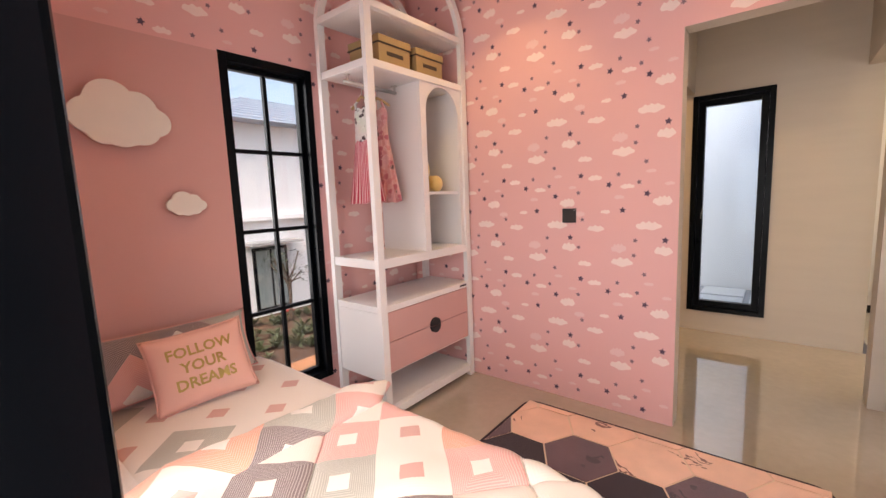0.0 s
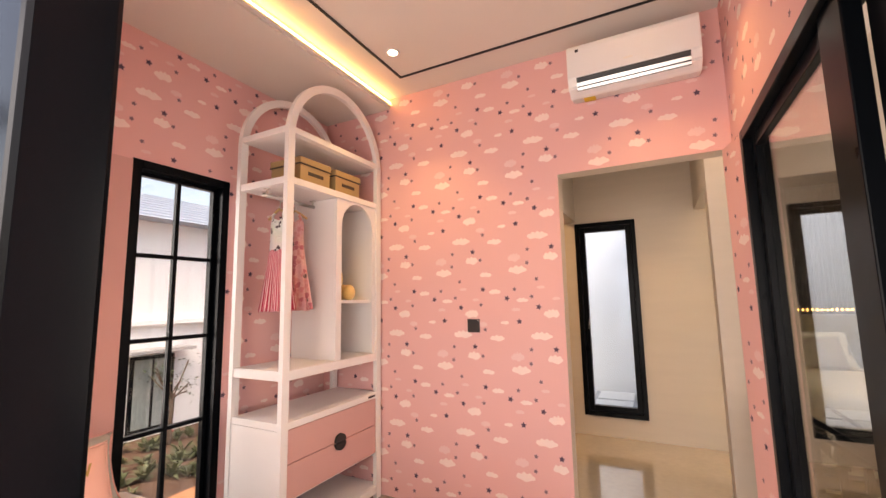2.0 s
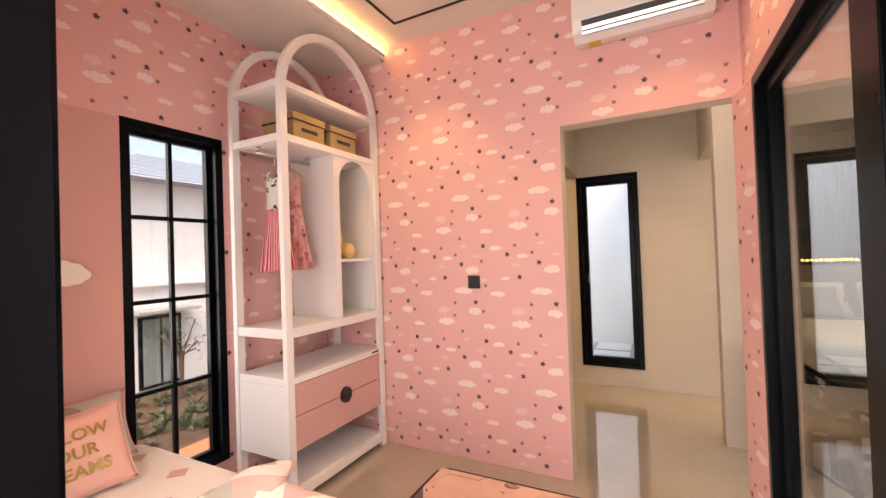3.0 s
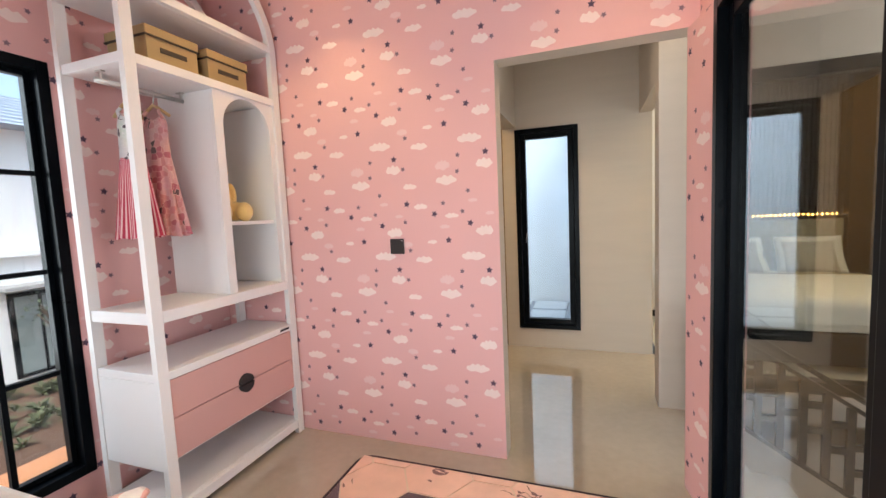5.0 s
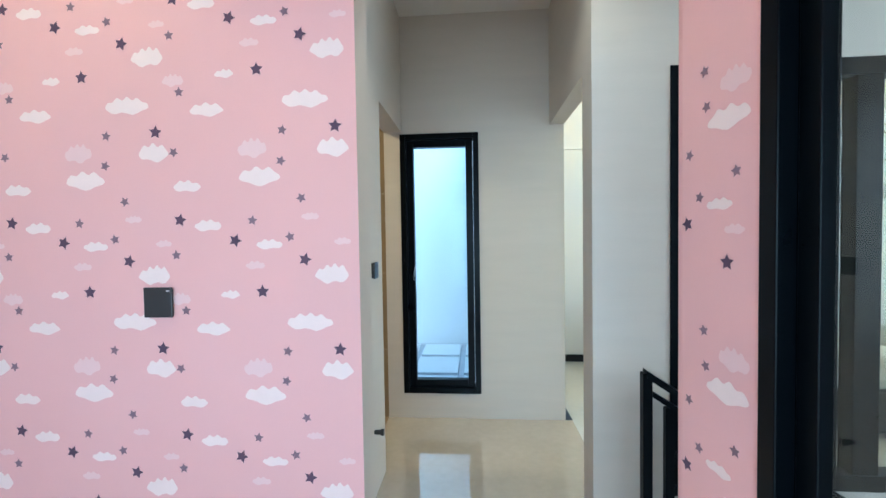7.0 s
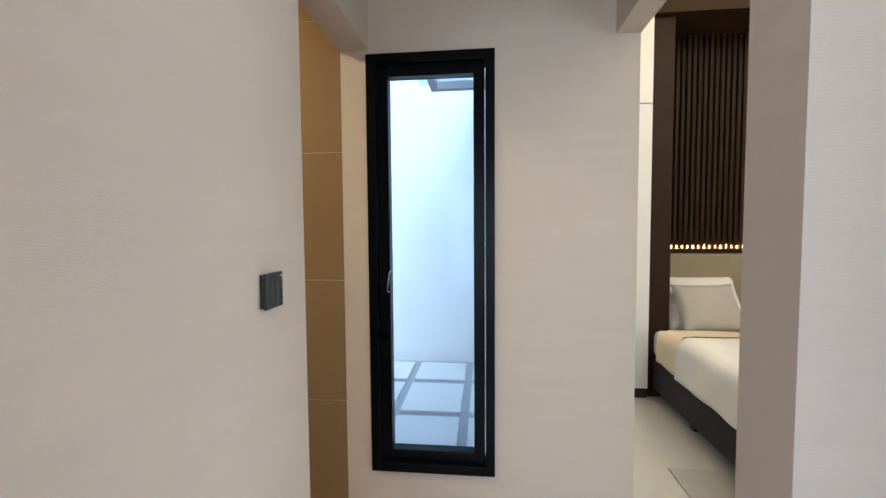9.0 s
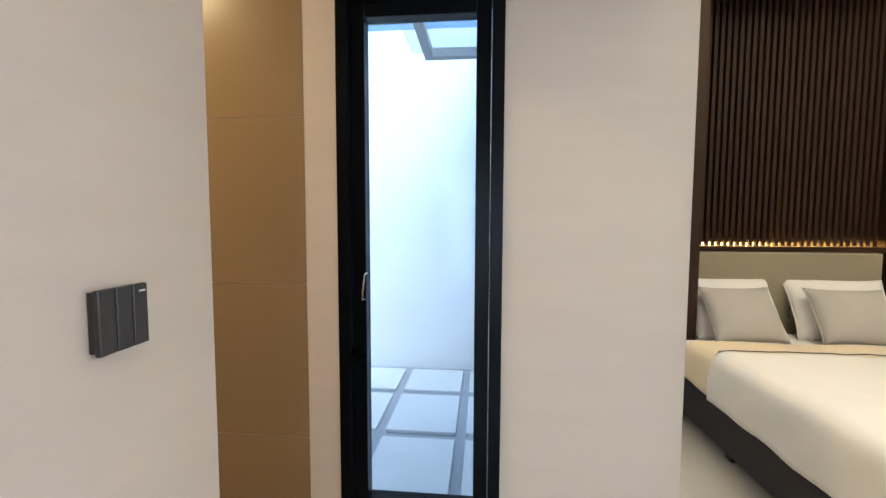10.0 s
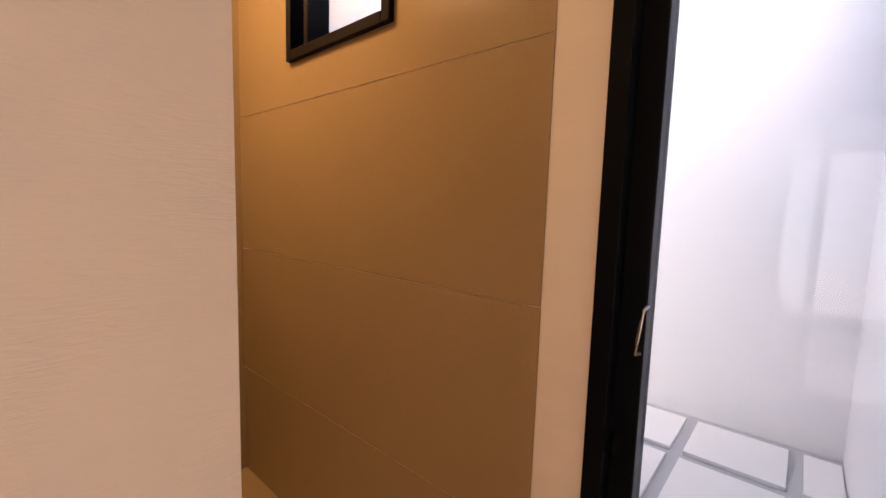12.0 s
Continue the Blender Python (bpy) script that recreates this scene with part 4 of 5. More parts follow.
def cloth(name, x0, x1, y0, y1, top, drop, mats, rumple, label, category, seed, sag=0.03, nx=80, ny=56, thick=0.02, uv0=(0, 0), seams=0.0):
    """Bedding that lies on a mattress and hangs over its long far side and foot."""
    bm = bmesh.new()
    uvl = bm.loops.layers.uv.new("UVMap")
    grid = []
    for i in range(nx + 1):
        row = []
        for k in range(ny + 1):
            u, v = i / nx, k / ny
            x, y, z = x0 + (x1 - x0) * u, y0 + (y1 - y0) * v, top
            n1 = noise.noise(Vector((x * 4 + seed, y * 4, seed)))
            n2 = noise.noise(Vector((x * 11 + seed, y * 9, seed * 2)))
            z += rumple * (n1 + 0.4 * n2)
            for way in (x - x0 - y + y0, x - x0 + y - y0):
                off = (way * 0.7071 - 0.02) % 0.63
                z -= seams * math.exp(-(min(off, 0.63 - off) / 0.022) ** 2)
            for edge, amount in drop:
                d = {"far": y - (y1 - amount), "near": (y0 + amount) - y, "foot": x - (x1 - amount)}[edge]
                d = max(0.0, d + 0.05)
                r = amount + 0.05
                z -= (d / r) ** 1.7 * (amount + sag)
                pull = 0.72 * max(0, d - 0.03) * (1 + 0.25 * n1)
                if edge == "far":
                    y -= pull
                elif edge == "near":
                    y += pull
                else:
                    x -= pull
            row.append(bm.verts.new((x, y, z)))
        grid.append(row)
    for i in range(nx):
        for k in range(ny):
            f = bm.faces.new((grid[i][k], grid[i + 1][k], grid[i + 1][k + 1], grid[i][k + 1]))
            f.smooth = True
            for loop, (p, q) in zip(f.loops, ((i, k), (i + 1, k), (i + 1, k + 1), (i, k + 1))):
                loop[uvl].uv = (uv0[0] + (x1 - x0) * p / nx, uv0[1] + (y1 - y0) * q / ny)
    me = bpy.data.meshes.new(name)
    bm.to_mesh(me)
    bm.free()
    for m in mats if isinstance(mats, list) else [mats]:
        me.materials.append(m)
    ob = new(name, me)
    s = ob.modifiers.new("thickness", "SOLIDIFY")
    s.thickness, s.offset = thick, 1.0
    return tagged(ob, label, category)


cloth("fitted_sheet", XL + 0.03, -0.85, 0.02, 1.0, 0.458, [("far", 0.10), ("near", 0.08)], SHEET, 0.004, "patterned white bed sheet over the mattress", "bed sheet", 3, thick=0.012, uv0=(0.1, 0.35))
cloth("quilt", -1.08, 0.30, -0.12, 1.16, 0.485, [("far", 0.30), ("near", 0.22), ("foot", 0.30)], QUILT, 0.014, "thick diamond patchwork quilt folded back on the bed", "quilt", 9, thick=0.035, nx=150, ny=120, seams=0.014)


def roll(name, x, y0, y1, z, r, mats, label):
    """The turned-back edge of the quilt."""
    bm = bmesh.new()
    uvl = bm.loops.layers.uv.new("UVMap")
    n, sides, rows = 40, 14, []
    for i in range(n + 1):
        y = y0 + (y1 - y0) * i / n
        c = Vector((x + 0.03 * math.sin(3 * y) + 0.05 * (y - 0.5), y, z + 0.004 * math.sin(9 * y)))
        k = r * (1 + 0.15 * noise.noise(Vector((y * 5, 2, 7))))
        k *= min(1.0, 0.25 + 5.0 * min(i, n - i) / n)
        rows.append([bm.verts.new(c + Vector((2.6 * k * math.cos(2 * math.pi * s / sides), 0, k * math.sin(2 * math.pi * s / sides)))) for s in range(sides)])
    for i, (a, b) in enumerate(zip(rows, rows[1:])):
        for s in range(sides):
            f = bm.faces.new((a[s], a[(s + 1) % sides], b[(s + 1) % sides], b[s]))
            f.smooth = True
            for loop, (p, q) in zip(f.loops, ((i, s), (i, s + 1), (i + 1, s + 1), (i + 1, s))):
                loop[uvl].uv = (0.33 + q * 0.03, p * (y1 - y0) / n)
    bm.faces.new(rows[0][::-1]), bm.faces.new(rows[-1])
    return tagged(link_mesh(name, bm, mats), label, "quilt fold")


roll("quilt_fold", -0.985, 0.02, 0.97, 0.518, 0.040, QUILT, "turned-back edge of the patchwork quilt")


def pillow_shape(u, v, w, h, t):
    """Front height of a cushion at u, v in -1..1."""
    return t * (max(0, 1 - abs(u) ** 2.4) * max(0, 1 - abs(v) ** 2.4)) ** 0.55


def pillow(name, m, w, h, t, mats, label, category, piping=True, group=""):
    bm = bmesh.new()
    uvl = bm.loops.layers.uv.new("UVMap")
    n = 22
    for side in (1, -1):
        g = []
        for i in range(n + 1):
            row = []
            for k in range(n + 1):
                u, v = 2 * i / n - 1, 2 * k / n - 1
                pinch = 1 - 0.07 * (1 - abs(u) ** 3) * abs(v) ** 3
                pinch2 = 1 - 0.07 * (1 - abs(v) ** 3) * abs(u) ** 3
                z = side * (pillow_shape(u, v, w, h, t) + 0.006 * noise.noise(Vector((u * 2.3, v * 2.3, side + w * 40))) * (1 - abs(u)) * (1 - abs(v)))
                row.append(bm.verts.new(m @ Vector((u * w / 2 * pinch2, v * h / 2 * pinch, z))))
            g.append(row)
        for i in range(n):
            for k in range(n):
                f = bm.faces.new((g[i][k], g[i + 1][k], g[i + 1][k + 1], g[i][k + 1]))
                f.smooth = True
                for loop, (p, q) in zip(f.loops, ((i, k), (i + 1, k), (i + 1, k + 1), (i, k + 1))):
                    loop[uvl].uv = (p / n * w, q / n * h)
    bmesh.ops.remove_doubles(bm, verts=bm.verts, dist=0.0005)
    if not piping:
        return tagged(link_mesh(name, bm, mats), label, category, group)
    th = thing(name, m.translation, label, category, group)
    part("cover", bm, mats, th)
    bm = bmesh.new()
    edge = []
    for i in range(80):
        a = 2 * math.pi * i / 80
        c, s = math.cos(a), math.sin(a)
        k = 1 / max(abs(c), abs(s))
        u, v = c * k, s * k
        edge.append(m @ Vector((u * w / 2 * (1 - 0.07 * (1 - abs(v) ** 3) * abs(u) ** 3), v * h / 2 * (1 - 0.07 * (1 - abs(u) ** 3) * abs(v) ** 3), 0)))
    add_tube(bm, edge + edge[:1], 0.004, 6)
    part("piping", bm, mats, th, smooth=True)
    return th


pillow("bed_pillow", pose(-1.80, 0.46, 0.632, 90, 0, 90) @ pose(0, 0, 0, -22, 0, 0), 0.66, 0.30, 0.065, PILLOW_CLOTH, "patchwork pillow leaning on the wall at the bed head", "pillow")
PM = pose(-1.60, 0.475, 0.628, 90, 0, 82) @ pose(0, 0, 0, -24, 0, 4)
word_pillow = pillow("slogan_cushion", PM, 0.40, 0.33, 0.06, PINK_LINEN, "pink square cushion with gold slogan lettering on the bed", "cushion")


def words_on(parent, m, w, h, t, lines, size, mats):
    """Foil lettering that follows the cushion's bulge."""
    for i, line in enumerate(lines):
        cu = bpy.data.curves.new("lettering", "FONT")
        cu.body, cu.size, cu.align_x, cu.align_y, cu.resolution_u = line, size, "CENTER", "CENTER", 2
        cu.offset = 0.0014
        tmp = bpy.data.objects.new("lettering", cu)
        scene.collection.objects.link(tmp)
        me = bpy.data.meshes.new_from_object(tmp.evaluated_get(bpy.context.evaluated_depsgraph_get()))
        bpy.data.objects.remove(tmp)
        for v in me.vertices:
            x, y = v.co.x, v.co.y + (len(lines) / 2 - 0.5 - i) * size * 1.08
            v.co = m @ Vector((x, y, pillow_shape(2 * x / w, 2 * y / h, w, h, t) + 0.006))
        me.materials.append(mats)
        ob = new("lettering", me)
        ob.parent = parent
        ob.matrix_parent_inverse = parent.matrix_basis.inverted()
        tagged(ob, label="gold foil lettering")


words_on(word_pillow, PM, 0.40, 0.33, 0.06, ["FOLLOW", "YOUR", "DREAMS"], 0.062, BRASS)


def rug():
    r = thing("rug", (-0.13, 1.6, 0), "peach and plum marbled plush rug on the tile floor", "rug")
    x0, x1, y0, y1, rad = -0.83, 0.58, 1.02, 2.05, 0.07

    def outline(grow):
        out = []
        for cx, cy, a0 in ((x1 - rad, y1 - rad, 0), (x0 + rad, y1 - rad, 90), (x0 + rad, y0 + rad, 180), (x1 - rad, y0 + rad, 270)):
            for i in range(7):
                a = radians(a0 + 15 * i)
                out.append((cx + (rad + grow) * math.cos(a), cy + (rad + grow) * math.sin(a)))
        return out

    bm = bmesh.new()
    add_sheet(bm, outline(0.0), 0.014, lambda u, v, k: (u, v, 0.001 + k))
    part("backing", bm, RUG_BASE, r)
    R = 0.188

    def clip(poly, inside, cross):
        out = []
        for p, q in zip(poly, poly[1:] + poly[:1]):
            if inside(p):
                out.append(p)
            if inside(p) != inside(q):
                out.append(cross(p, q))
        return out

    lo = (x0 + 0.006, y0 + 0.006)
    hi = (x1 - 0.006, y1 - 0.006)
    for col in range(-3, 6):
        for row in range(-4, 4):
            cx, cy = -0.365 + 0.282 * col, 1.67 + 0.326 * row + (0.163 if col % 2 else 0.0)
            poly = [(cx + (R - 0.005) * math.cos(math.pi * k / 3), cy + (R - 0.005) * math.sin(math.pi * k / 3)) for k in range(6)]
            for ax in (0, 1):
                for side, lim in ((1, lo[ax]), (-1, hi[ax])):
                    if poly:
                        poly = clip(poly, lambda p: (p[ax] - lim) * side >= 0, lambda p, q: tuple(lim if n == ax else p[n] + (q[n] - p[n]) * (lim - p[ax]) / (q[ax] - p[ax]) for n in (0, 1)))
            if len(poly) < 3:
                continue
            kind = (row + (1 if col % 2 else 0)) % 3
            kind = {0: RUG_PLUM, 1: RUG_PEACH, 2: RUG_BLACK}[kind if col % 2 == 0 else {0: 2, 1: 1, 2: 1}[kind]]
            bm = bmesh.new()
            add_sheet(bm, poly, 0.004, lambda u, v, k: (u, v, 0.0152 + k))
            part("patch", bm, kind, r)
    bm = bmesh.new()
    add_tube(bm, [(x, y, 0.0085) for x, y in outline(0.006) + outline(0.006)[:1]], 0.0105, 8)
    part("binding", bm, RUG_EDGE, r, "dark bound edge", True)
    return r


rug()


def wall_cloud(y, z, w, h, bumps, label):
    c = thing("wall_cloud", (XL + 0.03, y, z), label, "wall decoration", "cloud boards on the wall")
    pts = []
    for i in range(72):
        a = 2 * math.pi * i / 72
        best = 0.0
        for bx, by, br in bumps:
            d = bx * math.cos(a) + by * math.sin(a)
            q = br * br - (bx * bx + by * by - d * d)
            if q > 0:
                best = max(best, d + math.sqrt(q))
        pts.append((w * best * math.cos(a), h * best * math.sin(a)))
    bm = bmesh.new()
    add_sheet(bm, pts, 0.018, lambda u, v, k: (XL + 0.042 + k, y + u, z + v))
    part("board", bm, CLOUD_BOARD, c)
    box_part("spacer", (XL + 0.0125, XL + 0.0415, y - 0.04, y + 0.04, z - 0.03, z + 0.03), BLACK_MATT, c)
    return c


PUFFS = [(-0.62, -0.05, 0.42), (-0.2, 0.30, 0.52), (0.35, 0.20, 0.42), (0.72, -0.10, 0.34), (0.0, -0.25, 0.50), (-0.35, -0.28, 0.42), (0.4, -0.28, 0.40)]
wall_cloud(0.373, 1.718, 0.176, 0.176, PUFFS, "large cream cloud board mounted on the pink panel")
wall_cloud(0.588, 1.332, 0.083, 0.074, PUFFS, "small cream cloud board mounted on the pink panel")


def air_conditioner():
    x0, x1, z0, z1 = 0.067, 0.730, 2.505, 2.795
    a = thing("air_conditioner", (0.4, YB, z0), "white split air conditioner high on the papered wall", "air conditioner")
    bm = bmesh.new()
    prof = [(YB - 0.002, z0 + 0.02), (YB - 0.11, z0), (YB - 0.175, z0 + 0.035), (YB - 0.198, z0 + 0.085), (YB - 0.20, z1 - 0.03), (YB - 0.185, z1 - 0.004), (YB - 0.002, z1)]
    ends = [[bm.verts.new((x, y, z)) for y, z in prof] for x in (x0, x1)]
    for i in range(len(prof)):
        j = (i + 1) % len(prof)
        bm.faces.new((ends[0][i], ends[0][j], ends[1][j], ends[1][i]))
    bm.faces.new(ends[0]), bm.faces.new(ends[1][::-1])
    bmesh.ops.bevel(bm, geom=list(bm.edges), offset=0.006, segments=2, affect="EDGES")
    part("body", bm, AC_WHITE, a)
    tilt = math.atan2(0.05, 0.023)
    for name, s0, s1, out, mats in (("outlet", -0.028, 0.046, 0.0, BLACK_MATT), ("louvre", -0.024, -0.010, 0.006, STEEL), ("louvre", -0.002, 0.016, 0.007, STEEL)):
        bm = bmesh.new()
        e, f = Vector((0, YB - 0.178, z0 + 0.042)), Vector((0, -math.cos(tilt), math.sin(tilt)))
        nrm = Vector((0, -math.sin(tilt), -math.cos(tilt)))
        outl = [(x0 + 0.05, s0), (x1 - 0.05, s0), (x1 - 0.05, s1), (x0 + 0.05, s1)]
        add_sheet(bm, outl, 0.005, lambda u, v, k: Vector((u, 0, 0)) + e + f * v + nrm * (0.004 + out + k))
        part(name, bm, mats, a)
    box_part("sticker", (x0 + 0.07, x0 + 0.135, YB - 0.10, YB - 0.05, z0 - 0.004, z0 - 0.001), YELLOW, a, 0, "yellow sticker")
    box_part("display", (x0 + 0.30, x0 + 0.345, YB - 0.2035, YB - 0.2005, z0 + 0.125, z0 + 0.132), CLOUD_BOARD, a, 0, "small pale display mark")
    box_part("emblem", (x0 + 0.05, x0 + 0.068, YB - 0.204, YB - 0.2015, z1 - 0.055, z1 - 0.04), DARK_PLATE, a)
    return a


air_conditioner()


def socket_plate(name, at, w, h, gangs, label):
    """A wall plate with rocker gangs; at maps (u, v, out) to the world."""
    p = thing(name, at(0, 0, 0), label, "switch")

    def slab(nm, u0, u1, v0, v1, k0, k1, bevel, parent):
        bm = bmesh.new()
        add_box(bm, u0, u1, v0, v1, k0, k1, bevel)
        for v in bm.verts:
            v.co = at(*v.co)
        return part(nm, bm, DARK_PLATE, parent)

    slab("back_plate", -w / 2 + 0.003, w / 2 - 0.003, -h / 2 + 0.003, h / 2 - 0.003, 0.0005, 0.006, 0.001, p)
    step = w / gangs
    for g in range(gangs):
        slab("rocker", -w / 2 + g * step + 0.0004, -w / 2 + (g + 1) * step - 0.0004, -h / 2, h / 2, 0.0062, 0.0115, 0.0018, p)
    bm = bmesh.new()
    add_box(bm, w / 2 - 0.016, w / 2 - 0.006, h / 2 - 0.011, h / 2 - 0.0085, 0.0117, 0.012)
    for v in bm.verts:
        v.co = at(*v.co)
    part("printed_mark", bm, AC_WHITE, p, "tiny pale printed mark")
    return p


socket_plate("light_switch", lambda u, v, k: Vector((-0.642 + u, YB - k, 1.174 + v)), 0.086, 0.086, 1, "dark grey square switch on the pink papered wall")

# ---- passage ----
socket_plate("light_switch", lambda u, v, k: Vector((-0.27 + 1.7 * k, 3.24 + u, 1.180 + v)), 0.078, 0.085, 3, "dark grey triple light switch on the beige passage wall")
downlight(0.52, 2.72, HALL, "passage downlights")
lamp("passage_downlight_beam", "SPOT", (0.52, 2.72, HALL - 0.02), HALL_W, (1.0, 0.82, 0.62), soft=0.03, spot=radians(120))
stop = thing("door_stop", (-0.262, 3.206, 0.33), "small black door stop on the beige passage wall", "door stop")
bm = bmesh.new()
add_tube(bm, [(-0.27, 3.206, 0.342), (-0.235, 3.206, 0.342)], 0.012, 12)
part("stem", bm, BLACK_MATT, stop)
bm = bmesh.new()
add_tube(bm, [(-0.236, 3.206, 0.342), (-0.222, 3.206, 0.342)], 0.017, 12)
part("rubber_tip", bm, BLACK_MATT, stop)


def stair_rail():
    r = thing("stair_railing", (1.0, 2.97, 0), "black steel stair railing with rectangle pattern balusters", "railing")
    y, slope = 2.97, -0.66
    box_part("newel_post", (0.975, 1.015, y - 0.02, y + 0.02, 0.0, 0.745), BLACK, r, 0.003)

    def bar(name, x0, z0, x1, tall, wide=0.036):
        bm = bmesh.new()
        z1 = z0 + slope * (x1 - x0)
        v = [[bm.verts.new((x, y + s, z + t)) for s, t in ((-wide / 2, -tall / 2), (wide / 2, -tall / 2), (wide / 2, tall / 2), (-wide / 2, tall / 2))] for x, z in ((x0, z0), (x1, z1))]
        for i in range(4):
            bm.faces.new((v[0][i], v[0][(i + 1) % 4], v[1][(i + 1) % 4], v[1][i]))
        bm.faces.new(v[0]), bm.faces.new(v[1])
        return part(name, bm, BLACK, r)

    bar("handrail", 0.99, 0.742, 3.3, 0.034, 0.05)
    bar("upper_rail", 1.016, 0.655, 3.3, 0.026)
    bar("lower_rail", 1.016, 0.13, 3.3, 0.026)
    rng = random.Random(4)
    x = 1.09
    while x < 3.2:
        hi, lo = 0.642 + slope * (x - 1.016), 0.143 + slope * (x - 1.016)
        box_part("baluster", (x - 0.019, x + 0.019, y - 0.012, y + 0.012, lo, hi), BLACK, r)
        gap, z = 0.11, rng.uniform(lo + 0.10, hi - 0.26)
        for k in range(2 if rng.random() < 0.6 else 1):
            box_part("cross_bar", (x + 0.0195, x + gap - 0.0195, y - 0.012, y + 0.012, z - 0.018, z + 0.018), BLACK, r)
            z += 0.15
        x += 0.11
    return r


stair_rail()
stairs = thing("stairs", (1.0, 2.7, -0.18), "polished tile stair flight going down beside the railing", "stairs", kind="structure")
for i in range(9):
    box_part("step", (0.952 + 0.27 * i, 0.95 + 0.27 * (i + 1), YB + 0.14, 3.08, -0.18 * (i + 1) - 0.12, -0.18 * (i + 1)), PALE_FLOOR, stairs, 0.006)

# ---- bathroom ----
bm = bmesh.new()
rng = random.Random(2)
back = bpy.data.objects["wall_bath_back"]
rows = [0.004, 0.515, 1.085, 1.672, 2.26, 2.65]
cols = [-1.93, -0.40]
hole = (-1.487, -0.903, 1.819, 2.323)
for lo, hi in zip(rows, rows[1:]):
    for a, b in zip(cols, cols[1:]):
        pieces = [(a, b, lo, hi)]
        if lo < hole[3] and hi > hole[2]:
            cut = []
            for p, q, u, v in pieces:
                if u < hole[2]:
                    cut.append((p, q, u, min(v, hole[2])))
                if v > hole[3]:
                    cut.append((p, q, max(u, hole[3]), v))
                m0, m1 = max(u, hole[2]), min(v, hole[3])
                if m1 > m0:
                    if p < hole[0]:
                        cut.append((p, min(q, hole[0]), m0, m1))
                    if q > hole[1]:
                        cut.append((max(p, hole[1]), q, m0, m1))
            pieces = cut
        for p, q, u, v in pieces:
            if q - p > 0.02 and v - u > 0.02:
                box_part("tile", (p, q, YE - 0.0016, YE - 0.0004, u + (0.0014 if u in rows else 0), v - (0.0014 if v in rows else 0)), BATH_TILE, back)

# ---- large bedroom ----


def slat_wall():
    s = thing("slat_panel", (2.36, 5.97, 1.1), "dark stained vertical slat panel lit along its foot", "wall panel")
    box_part("backing", (1.60, 3.06, 5.985, 5.999, 0.0, 2.879), WOOD_DARK, s)
    box_part("ledge", (1.62, 3.05, 5.90, 5.984, 1.098, 1.135), WOOD_DARK, s, 0.004, "dark timber ledge")
    box_part("light_strip", (1.68, 3.03, 5.976, 5.984, 1.137, 1.158), LED_AMBER, s, 0, "glowing amber light strip")
    bm = bmesh.new()
    add_box(bm, -0.0125, 0.0125, 5.945, 5.9755, 1.137, 2.878, 0.002)
    first = part("slat", bm, WOOD_DARK, s)
    first.location = (1.70, 0, 0)
    for i in range(1, 31):
        o = first.copy()
        scene.collection.objects.link(o)
        o.location = (1.70 + i * 0.0435, 0, 0)
    for a, b, c in ((1.49, 1.655, 5.60), (3.05, 3.44, 5.88)):
        box_part("side_column", (a, b, c, 5.984, 0.0, 2.878), WOOD_DARK, s, 0.003, "dark timber column")
    return s


slat_wall()


def double_bed():
    b = thing("double_bed", (2.3, 4.95, 0), "double bed with charcoal base and white linen, made up", "bed")
    x0, x1, y0, y1 = 1.545, 3.0, 3.96, 5.88
    box_part("base", (x0, x1, y0, y1, 0.06, 0.31), BASE_GREY, b, 0.015, "charcoal upholstered base")
    for x in (x0 + 0.07, x1 - 0.07):
        for y in (y0 + 0.1, (y0 + y1) / 2 + 0.15, y1 - 0.1):
            box_part("leg", (x - 0.03, x + 0.03, y - 0.03, y + 0.03, 0.0, 0.0598), BLACK_MATT, b, 0.004)
    box_part("mattress", (x0, x1, y0, y1, 0.312, 0.52), LINEN, b, 0.05, "white mattress")
    box_part("headboard", (1.69, 3.02, 5.885, 5.955, 0.30, 1.095), LEATHER, b, 0.015, "olive beige upholstered headboard")
    return b


double_bed()


def bedcover(name, x0, x1, y0, y1, top, side, foot, mats, seed, label, category, thick):
    bm = bmesh.new()
    nx, ny, g = 60, 60, []
    for i in range(nx + 1):
        row = []
        for k in range(ny + 1):
            x, y = x0 - side + (x1 - x0 + 2 * side) * i / nx, y0 - foot + (y1 - y0 + foot) * k / ny
            n1 = noise.noise(Vector((x * 3 + seed, y * 3, seed)))
            z = top + 0.010 * n1 + 0.004 * noise.noise(Vector((x * 9, y * 9, seed)))
            for d, axis, sign in ((x0 + 0.04 - x, 0, 1), (x - x1 + 0.04, 0, -1), (y0 + 0.04 - y, 1, 1)):
                if d > 0:
                    z -= 0.95 * max(0, d - 0.03) + min(d, 0.03) * 0.4
                    move = max(0, d - 0.045) * 0.93 + 0.006 * math.sin(17 * (x + y)) * min(1, d * 6)
                    if axis == 0:
                        x += sign * move
                    else:
                        y += sign * move
            row.append(bm.verts.new((x, y, z)))
        g.append(row)
    for i in range(nx):
        for k in range(ny):
            bm.faces.new((g[i][k], g[i + 1][k], g[i + 1][k + 1], g[i][k + 1])).smooth = True
    me = bpy.data.meshes.new(name)
    bm.to_mesh(me)
    bm.free()
    me.materials.append(mats)
    ob = new(name, me)
    s = ob.modifiers.new("thickness", "SOLIDIFY")
    s.thickness, s.offset = thick, 1.0
    return tagged(ob, label, category)


